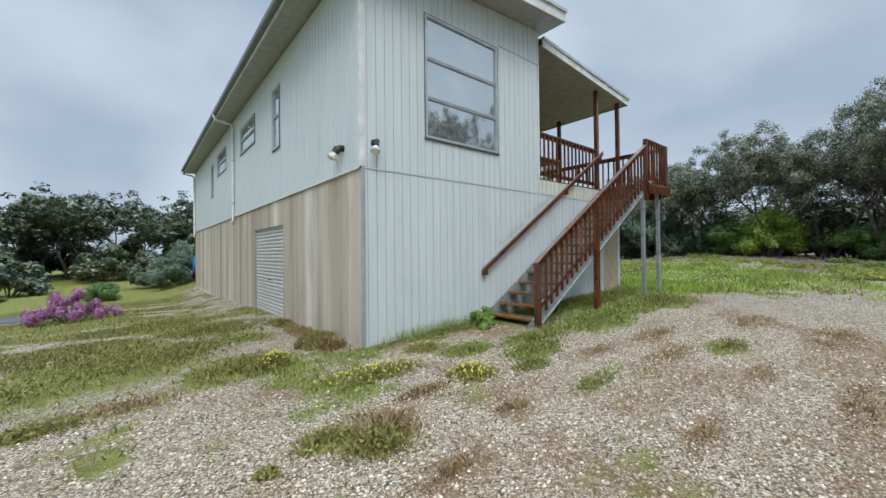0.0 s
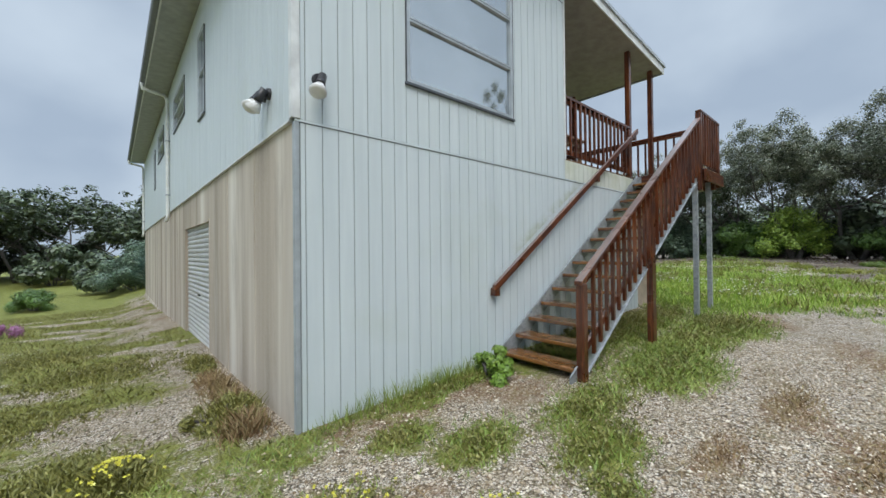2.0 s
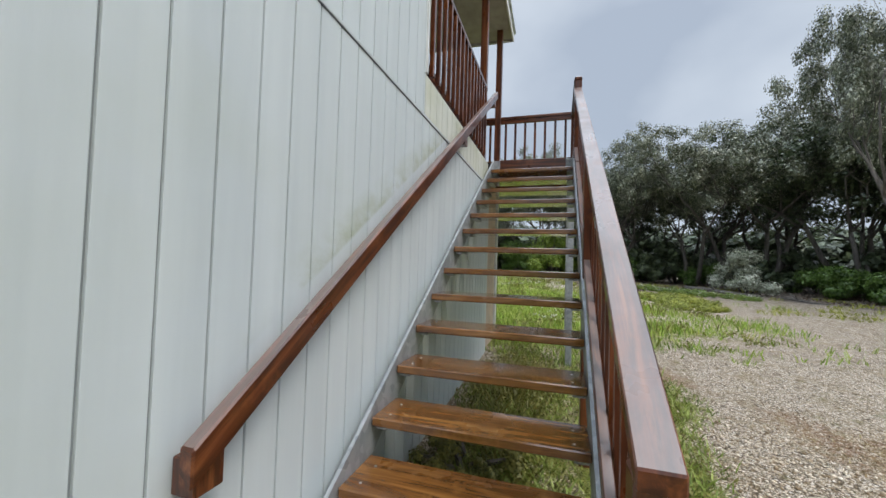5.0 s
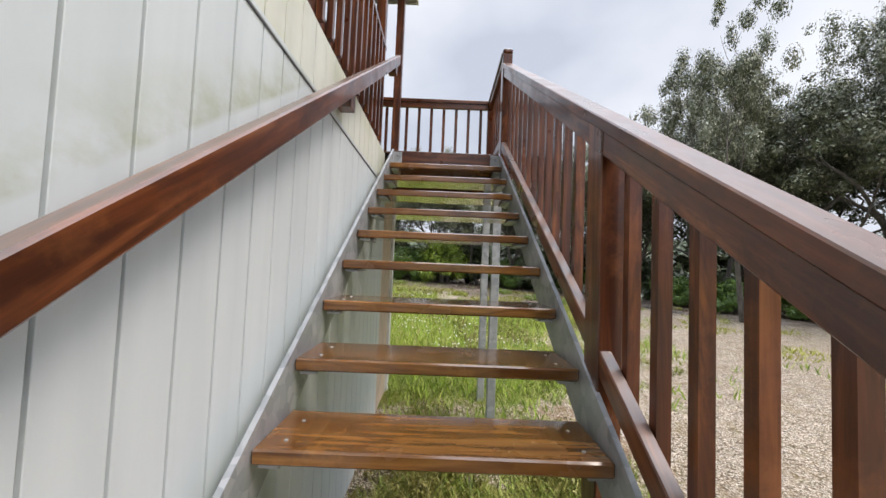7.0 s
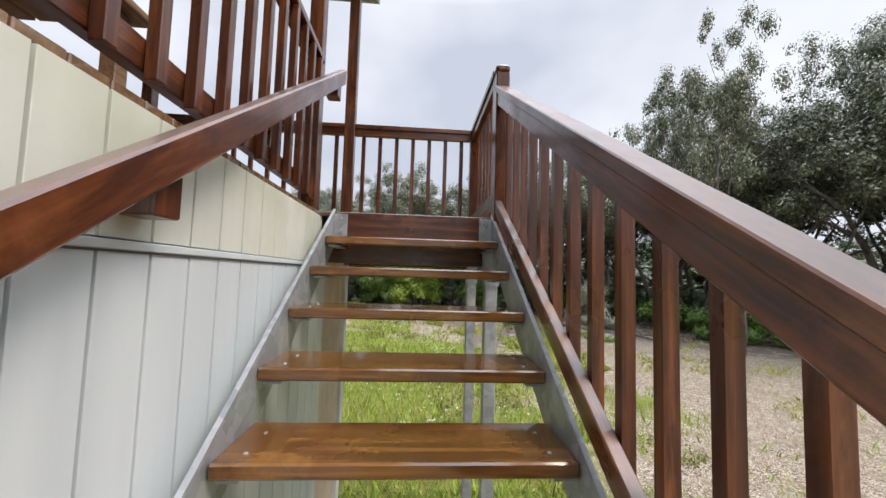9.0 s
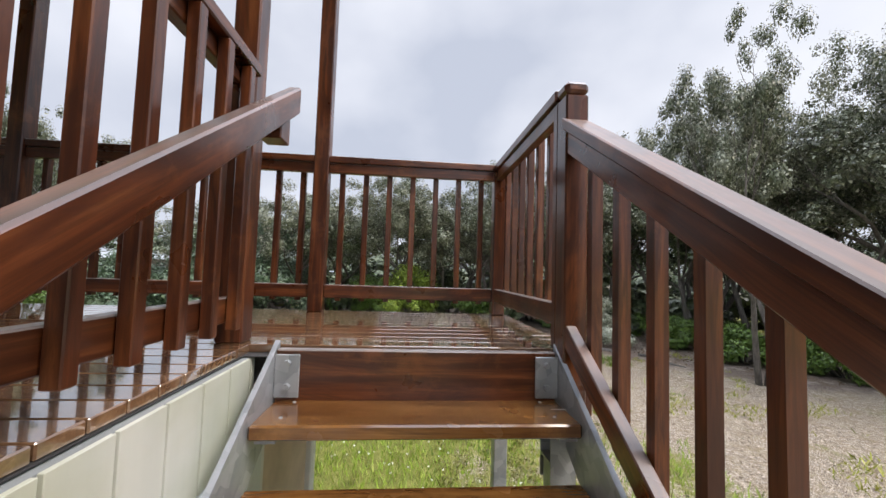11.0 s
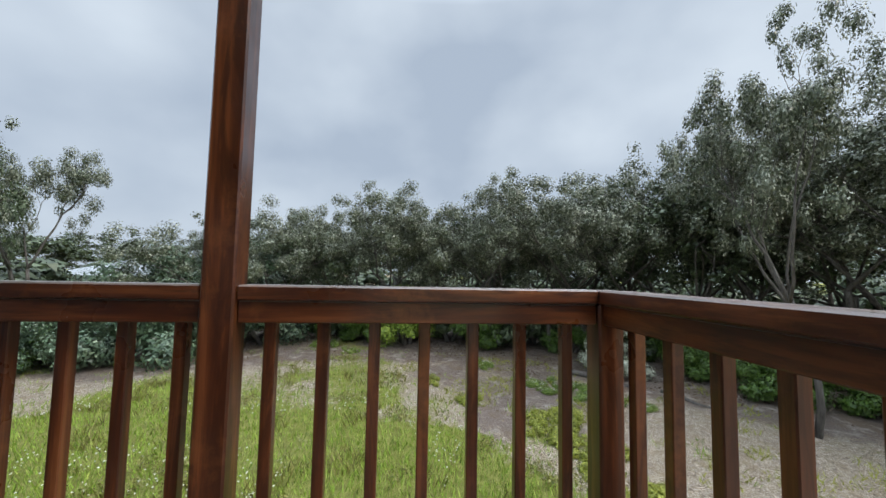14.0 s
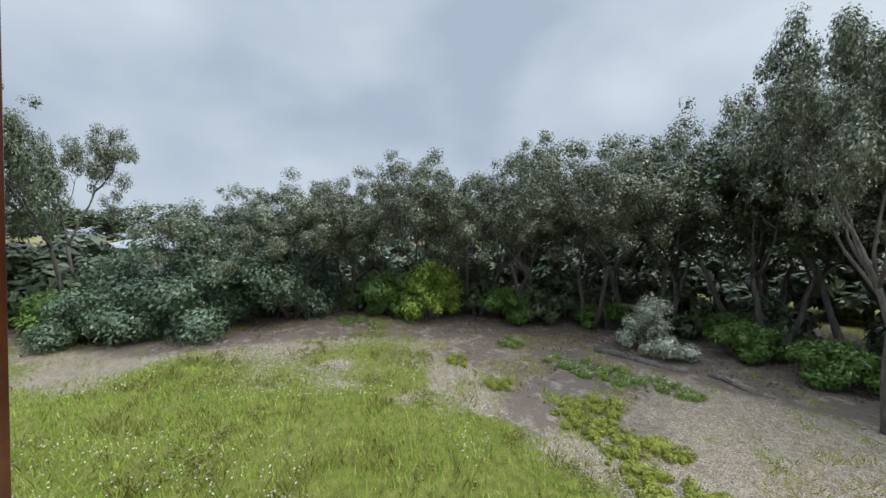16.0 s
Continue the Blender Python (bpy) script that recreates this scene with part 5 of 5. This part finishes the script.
# lawn east of the landing
x, y = scatter(rng, 125000, 9.3, 25, -2, 17)
g, m, d = cover(x, y)
keep = off_house(x, y) & (rng.random(len(x)) < np.clip(g * 1.15 - 0.12, 0, 1) * np.interp(x, [9, 16, 25], [1.0, 0.8, 0.35]))
blade_field("lawn_grass", rng, x[keep], y[keep], 0.13, 0.008, 0.5, GRASS_BLADE, "bright green unmown lawn grass with small flowers")
x, y = scatter(rng, 30000, 10.6, 23, 0.5, 15)
tuft = value_noise(x, y, 0.55, 71) * 0.7 + value_noise(x, y, 2.2, 72) * 0.3
g, m, d = cover(x, y)
keep = (tuft > 0.66) & (g > 0.35)
blade_field("lawn_tufts", rng, x[keep], y[keep], 0.24, 0.009, 0.6, WEED_LEAF, "taller olive tufts standing in the lawn")
# rough pasture beside the garage wall and strips by the stairs
x, y = scatter(rng, 90000, -9, 2.7, 3.6, 24)
g, m, d = cover(x, y)
keep = off_house(x, y) & (rng.random(len(x)) < np.clip(g * 1.1 - 0.25, 0, 1))
blade_field("pasture_grass", rng, x[keep], y[keep], 0.075, 0.007, 0.9, WEED_LEAF, "low rough grass and weeds in thin gravel")
x, y = scatter(rng, 80000, 0.4, 11, 1.4, 4.92)
g, m, d = cover(x, y)
keep = off_house(x, y) & (rng.random(len(x)) < np.clip(g * 1.1 - 0.15, 0, 1))
blade_field("stair_grass", rng, x[keep], y[keep], np.interp(x[keep], [2.5, 5.0], [0.045, 0.075]), 0.005, 0.9, STAIR_BLADE, "green grass growing beside and under the stairs")
# weed patches
for sort, mat_, label in (("yellow", WEED_LEAF, "low green weeds with yellow flowers in the gravel"), ("green", WEED_LEAF, "green weed tufts growing through the gravel"), ("dry", DRY_BLADE, "brown dry weed tufts growing through the gravel")):
    xs, ys, hs = [], [], []
    for px, py, rx, ry, h, s in PATCHES:
        if s != sort:
            continue
        n = int(3600 * rx * ry + 400)
        q = rng.random(n) ** 0.62 * (0.7 + 0.75 * rng.random(n))
        a = rng.random(n) * 2 * np.pi
        xs.append(px + np.cos(a) * q * rx)
        ys.append(py + np.sin(a) * q * ry)
        hs.append(h * (1.15 - 0.7 * q))
    xs, ys, hs = np.concatenate(xs), np.concatenate(ys), np.concatenate(hs)
    keep = off_house(xs, ys) & (value_noise(xs, ys, 0.16, 91) + 0.35 * rng.random(len(xs)) > 0.42)
    xs, ys, hs = xs[keep], ys[keep], hs[keep]
    blade_field("weed_patch", rng, xs, ys, hs, 0.006, 0.7, mat_, label, "weeds")
    if sort != "dry":
        n = len(xs) // 2
        k = rng.choice(len(xs), n)
        c = np.stack([xs[k], ys[k], height(xs[k], ys[k]) + hs[k] * rng.random(n) * 0.9], axis=1)
        v, f = leaf_cloud(rng, c, np.full(n, 0.03), n * 2, 0.016)
        tagged(new("weed_leaves", soup("weed_leaves", v, f, WEED_LEAF)), "small green weed leaves among the tufts", "weeds", "", "stuff")
    if sort == "yellow":
        k = rng.choice(len(xs), 210)
        c = np.stack([xs[k], ys[k], height(xs[k], ys[k]) + hs[k] * 0.95 + 0.01], axis=1)
        v, f = leaf_cloud(rng, c, np.full(len(k), 0.010), 1500, 0.012)
        tagged(new("yellow_flowers", soup("yellow_flowers", v, f, PETAL_Y)), "small yellow flowers on the weeds", "flowers", "", "stuff")
# scattered single dry and green tufts in the gravel
x, y = scatter(rng, 60000, -3, 9.5, -1.2, 4.8)
g, m, d = cover(x, y)
keep = off_house(x, y) & (rng.random(len(x)) < np.clip(d * 1.3 - 0.35, 0, 0.55))
blade_field("dry_weeds", rng, x[keep], y[keep], 0.035, 0.005, 1.3, DRY_BLADE, "thin reddish-brown dry weeds in the gravel", "weeds")
# tall seedy grass along the foot of the cladding
x = 2.8 + 2.6 * rng.random(900) ** 0.8
y = 4.9 - 0.14 * rng.random(900)
blade_field("wall_grass", rng, x, y, np.interp(x, [2.8, 3.6, 4.6, 5.4], [0.10, 0.22, 0.20, 0.13]), 0.003, 0.35, STAIR_BLADE, "tall thin grass along the foot of the wall")
# lawn flowers
x, y = scatter(rng, 2600, 10.8, 21, 1.5, 13)
g, m, d = cover(x, y)
keep = (g > 0.7) & (value_noise(x, y, 1.8, 44) > 0.48)
c = np.stack([x[keep], y[keep], height(x[keep], y[keep]) + 0.13], axis=1)
v, f = leaf_cloud(rng, c, np.full(len(c), 0.012), len(c) * 6, 0.016)
tagged(new("lawn_flowers", soup("lawn_flowers", v, f, PETAL_W)), "small white and cream flowers in the lawn", "flowers", "", "stuff")
# small leafy mounds in the lawn
x, y = scatter(rng, 5200, 10.8, 24, -2, 14)
g, m, d = cover(x, y)
keep = (value_noise(x, y, 0.9, 81) > 0.70) & (g > 0.25)
c = np.stack([x[keep], y[keep], height(x[keep], y[keep]) + 0.06], axis=1)
v, f = leaf_cloud(rng, c, np.full(len(c), 0.13), len(c) * 30, 0.022, 0.6)
tagged(new("lawn_weeds", soup("lawn_weeds", v, f, WEED_LEAF)), "low leafy weed mounds in the lawn", "weeds", "", "stuff")
# bark chips and fallen leaves under the trees
x, y = scatter(rng, 26000, 13, 28, -11, 14)
g, m, d = cover(x, y)
keep = rng.random(len(x)) < np.clip((m - 0.86) * 7, 0, 1) * np.clip(value_noise(x, y, 1.4, 95) * 2 - 0.4, 0.1, 1)
c = np.stack([x[keep], y[keep], height(x[keep], y[keep]) + 0.012], axis=1)
v, f = leaf_cloud(rng, c, np.full(len(c), 0.01), len(c), 0.045, 0.2)
tagged(new("leaf_litter", soup("leaf_litter", v, f, mat_leaf("litter", (0.07, 0.05, 0.035), (0.16, 0.115, 0.08), (0.33, 0.26, 0.19), 0.8, 0.2))), "brown bark chips and fallen leaves under the trees", "leaf litter", "", "stuff")
# low yellow-green weeds on the bare ground by the track
x, y = scatter(rng, 36000, 12, 25, -5, 9)
n1 = value_noise(x, y, 1.3, 61) * 0.6 + value_noise(x, y, 0.5, 62) * 0.4
g, m, d = cover(x, y)
keep = (n1 > 0.63) & (g < 0.6) & (rng.random(len(x)) < 0.8) & (x < 24.5)
blade_field("track_weeds", rng, x[keep], y[keep], 0.11, 0.010, 0.9, mat_leaf("track_weed", (0.13, 0.16, 0.015), (0.29, 0.31, 0.035), (0.46, 0.45, 0.09), 0.5, 0.4), "yellow-green weeds on the bare ground by the track", "weeds")

BED_LEAF = mat_leaf("bed_leaf", (0.06, 0.075, 0.012), (0.21, 0.245, 0.026), (0.46, 0.46, 0.08), 0.5, 0.4)
HERB_LEAF = mat_leaf("herb_leaf", (0.04, 0.075, 0.012), (0.14, 0.22, 0.032), (0.32, 0.40, 0.09), 0.5, 0.4)


def weed_bed(spots, n, size, material, label):
    """A low leafy mat made of overlapping clumps on the ground."""
    c, r = [], []
    for bx_, by_, reach in spots:
        for _ in range(int(62 * reach)):
            a_, q = rng.random() * 2 * math.pi, math.sqrt(rng.random()) * reach * 1.3
            c.append((bx_ + math.cos(a_) * q, by_ + math.sin(a_) * q))
            r.append(0.05 + 0.13 * rng.random() ** 1.5)
    c, r = np.array(c), np.array(r)
    c = np.column_stack([c, height(c[:, 0], c[:, 1]) + r * 0.45])
    v, f = leaf_cloud(rng, c, r, n, size, 0.8)
    tagged(new("weed_bed", soup("weed_bed", v, f, material)), label, "weeds", "", "stuff")
    return c


weed_bed([(18.3, 1.0, 0.5), (17.7, 1.3, 0.45), (17.2, 0.7, 0.5), (18.6, 0.4, 0.4), (16.4, 0.9, 0.4), (15.8, 0.9, 0.35), (15.6, 0.3, 0.3), (16.7, 0.0, 0.25), (19.6, 2.6, 0.25), (21.2, 3.4, 0.3)], 42000, 0.021, BED_LEAF, "yellow-green low weeds spreading beside the track")
herb = weed_bed([(21.2, 0.4, 0.4), (20.7, -0.1, 0.5), (20.2, -0.7, 0.5), (19.7, -1.3, 0.45), (19.2, -1.9, 0.35), (23.0, 1.6, 0.35), (25.5, 7.6, 0.5), (24.6, 6.4, 0.35)], 30000, 0.022, HERB_LEAF, "green herb mat with pale flowers near the fallen log")
herb = herb[rng.random(len(herb)) < 0.6] + np.array([0, 0, 0.09])
v, f = leaf_cloud(rng, herb, np.full(len(herb), 0.10), len(herb) * 4, 0.022)
tagged(new("herb_flowers", soup("herb_flowers", v, f, PETAL_W)), "pale flowers scattered over the herb mat", "flowers", "", "stuff")
# loose stones on the gravel
x, y = scatter(rng, 105000, -2.2, 8.5, -0.9, 4.85)
near = np.exp(-((y - 1.6) / 3.2) ** 2) * np.interp(x, [-2.2, 0.5, 4, 8.5], [0.7, 1.0, 0.8, 0.45])
g, m, d = cover(x, y)
keep = off_house(x, y) & (rng.random(len(x)) < near * (1 - np.clip(g * 1.2, 0, 0.95)) * (1 - 0.5 * d))
x, y = x[keep], y[keep]
n = len(x)
r = 0.005 + 0.012 * rng.random(n) ** 2.8
c = np.stack([x, y, height(x, y) + r * 0.25], axis=1)
dirs = np.array([(1, 0, 0), (-1, 0, 0), (0, 1, 0), (0, -1, 0), (0, 0, 0.7), (0, 0, -0.7)], dtype=float)
ang = rng.random(n) * 2 * np.pi
ca, sa = np.cos(ang), np.sin(ang)
v = np.repeat(dirs[None], n, axis=0) * (0.65 + 0.7 * rng.random((n, 6, 1)))
vx = v[:, :, 0] * ca[:, None] - v[:, :, 1] * sa[:, None]
vy = v[:, :, 0] * sa[:, None] + v[:, :, 1] * ca[:, None]
v = np.stack([vx * 1.25, vy, v[:, :, 2]], axis=2) * r[:, None, None] + c[:, None, :]
tri = np.array([(0, 2, 4), (2, 1, 4), (1, 3, 4), (3, 0, 4), (2, 0, 5), (1, 2, 5), (3, 1, 5), (0, 3, 5)])
f = (tri[None] + (np.arange(n) * 6)[:, None, None]).reshape(-1, 3)
tagged(new("loose_stones", soup("loose_stones", v.reshape(-1, 3), f, STONE)), "loose pale crushed stones on the yard", "gravel", "", "stuff")

# the leafy plants at the foot of the wall by the stairs
kinds["plant"] = bush_kind(31, 0.50, 0.34, mat_leaf("spring_leaf", (0.07, 0.14, 0.014), (0.16, 0.27, 0.03), (0.27, 0.37, 0.06)), 5200, 0.016, name="leafy_plant", label="fresh green leafy plant by the bottom step", lumps=16, group="")
put("plant", 4.80, 4.62, 1.25, 0)
kinds["shrub"] = bush_kind(32, 0.7, 0.32, WEED_LEAF, 4500, 0.013, name="low_shrub", label="low dark green shrub at the corner of the house", lumps=18, group="")
put("shrub", 2.36, 5.75, 1.0, 0)
put("shrub", 6.9, 4.55, 1.1, 90)


# ---- far things ----
def far_road():
    """A strip of asphalt that crosses the pasture, just proud of it."""
    xs = np.linspace(-60, -2.0, 60)
    rows = [(17.6, 0.02), (17.7, 0.05), (20.4, 0.05), (20.5, 0.02)]
    v = [(x, y - 0.10 * (x + 2), float(height(x, y - 0.10 * (x + 2))) + lift) for x in xs for y, lift in rows]
    f = [(i * 4 + k, (i + 1) * 4 + k, (i + 1) * 4 + k + 1, i * 4 + k + 1) for i in range(len(xs) - 1) for k in range(3)]
    me = soup("road", v, f, mat_plain("asphalt", (0.085, 0.09, 0.095), 0.45, 0.0, 0.2, 3.0, 0.3), True)
    return tagged(new("road", me), "wet grey asphalt driveway across the pasture", "road", "", "structure")


far_road()


def log(a, b, r):
    ob = thing("fallen_log", a, "dark fallen log lying at the edge of the trees", "log")
    a, b = Vector(a), Vector(b)
    pts = [a.lerp(b, t) + Vector((0.10 * math.sin(t * 4), -0.08 * math.sin(t * 7), 0.03 * math.sin(t * 5) - 0.03)) for t in (0, 0.25, 0.5, 0.75, 1)]
    part("stem", tube(bmesh.new(), pts, [r, r * 0.95, r * 0.85, r * 0.8, r * 0.6], 9), BARK, ob, "", True)
    part("broken_branch", tube(bmesh.new(), [pts[2], pts[2] + Vector((0.1, 0.25, 0.22))], [r * 0.4, r * 0.2], 6), BARK, ob, "", True)
    return ob


log((22.4, -1.1, float(height(22.4, -1.1)) + 0.06), (20.6, -2.9, float(height(20.6, -2.9)) + 0.05), 0.12)
log((20.3, -3.4, float(height(20.3, -3.4)) + 0.04), (18.9, -3.9, float(height(18.9, -3.9)) + 0.04), 0.07)


def far_house():
    x, y, z = 44.0, 26.5, float(height(44, 26.5))
    ob = thing("far_house", (x, y, z), "distant single-storey house with a pale metal roof", "house")
    part("wall", boxes((x - 4, x + 4, y - 3.4, y + 3.4, z, z + 2.7)), FARWALL, ob)
    bm = bmesh.new()
    vs = [bm.verts.new((x + sx * 4.6, y + sy * 3.9, z + 2.65)) for sx, sy in ((-1, -1), (1, -1), (1, 1), (-1, 1))]
    rs = [bm.verts.new((x, y - 1.2, z + 3.9)), bm.verts.new((x, y + 1.2, z + 3.9))]
    for q in ((vs[0], vs[1], rs[0]), (vs[1], vs[2], rs[1], rs[0]), (vs[2], vs[3], rs[1]), (vs[3], vs[0], rs[0], rs[1]), (vs[3], vs[2], vs[1], vs[0])):
        bm.faces.new(q)
    part("roof", bm, FARROOF, ob, "pale metal hip roof")
    for wy in (-2.0, 1.6):
        wn_ = part("window", boxes((x - 4.06, x - 3.98, y + wy - 0.7, y + wy + 0.7, z + 0.95, z + 2.1)), ALU, ob)
        part("pane", boxes((x - 4.08, x - 4.062, y + wy - 0.62, y + wy + 0.62, z + 1.03, z + 2.02)), GLASS, wn_)
    return ob


def far_shed():
    x, y, z = 36.5, 10.0, float(height(36.5, 10))
    ob = thing("garden_shed", (x, y, z), "grey metal garden shed behind the trees", "shed")
    part("wall", boxes((x - 1.5, x + 1.5, y - 2.2, y + 2.2, z, z + 1.9)), FARGREY, ob)
    part("roof", slab(bmesh.new(), x - 1.8, x + 1.8, y - 2.5, y + 2.5, z + 1.88, z + 2.1, 0.08), FARROOF, ob, "pale metal shed roof")
    part("door", boxes((x - 1.54, x - 1.502, y - 0.5, y + 0.4, z + 0.05, z + 1.8)), ROLLER, ob)
    return ob


FARWALL = mat_plain("far_wall", (0.42, 0.38, 0.33), 0.8)
FARROOF = mat_plain("far_roof", (0.38, 0.41, 0.43), 0.5, 0.2)
FARGREY = mat_plain("far_grey", (0.22, 0.25, 0.27), 0.7)
far_house()
far_shed()

CARBLUE = mat_plain("blue_car_paint", (0.05, 0.28, 0.55), 0.25, 0.1, 0.06, 2.0, 0.0)
RUBBER = mat_plain("tyre_rubber", (0.03, 0.03, 0.03), 0.8)


def parked_car():
    x, y = 3.92, 27.6
    z = float(height(x, y)) + 0.02
    ob = thing("car", (x, y, z), "bright blue car parked behind the house", "car")
    prof = [(-2.1, 0.30), (-2.12, 0.62), (-1.95, 0.80), (-1.0, 0.95), (-0.35, 1.38), (1.1, 1.42), (1.75, 1.0), (2.1, 0.92), (2.12, 0.40), (2.0, 0.28)]
    bm = bmesh.new()
    rings = []
    for sx, inset in ((-0.86, 0.10), (-0.80, 0.0), (0.80, 0.0), (0.86, 0.10)):
        rings.append([bm.verts.new((x + sx, y + py * (1 - inset * 0.25), z + pz - (inset * 0.5 if pz > 0.9 else 0))) for py, pz in prof])
    for r0, r1 in zip(rings[:-1], rings[1:]):
        for k in range(len(prof)):
            bm.faces.new((r0[k], r0[(k + 1) % len(prof)], r1[(k + 1) % len(prof)], r1[k]))
    bm.faces.new(rings[0][::-1])
    bm.faces.new(rings[-1])
    bmesh.ops.recalc_face_normals(bm, faces=bm.faces)
    part("body", bm, CARBLUE, ob, "", True)
    part("windscreen", slab(bmesh.new(), x - 0.66, x + 0.66, y - 0.98, y - 0.42, z + 1.02, z + 1.02, 0.01), GLASS, ob)
    for sx in (-0.83, 0.83):
        for py in (-1.3, 1.3):
            w = part("wheel", tube(bmesh.new(), [(x + sx - 0.09, y + py, z + 0.30), (x + sx + 0.09, y + py, z + 0.30)], [0.31, 0.31], 20), RUBBER, ob)
            part("rim", tube(bmesh.new(), [(x + sx - 0.1, y + py, z + 0.30), (x + sx + 0.1, y + py, z + 0.30)], [0.19, 0.19], 16), GALV, w)
        part("mirror", boxes((x + sx * 1.05 - 0.09, x + sx * 1.05 + 0.09, y - 0.72, y - 0.60, z + 0.96, z + 1.10), bevel=0.02), CARBLUE, ob)
        part("headlight", boxes((x + sx * 0.75 - 0.14, x + sx * 0.75 + 0.14, y - 2.14, y - 2.02, z + 0.62, z + 0.76), bevel=0.02), LAMPWHITE, ob)
    return ob


parked_car()
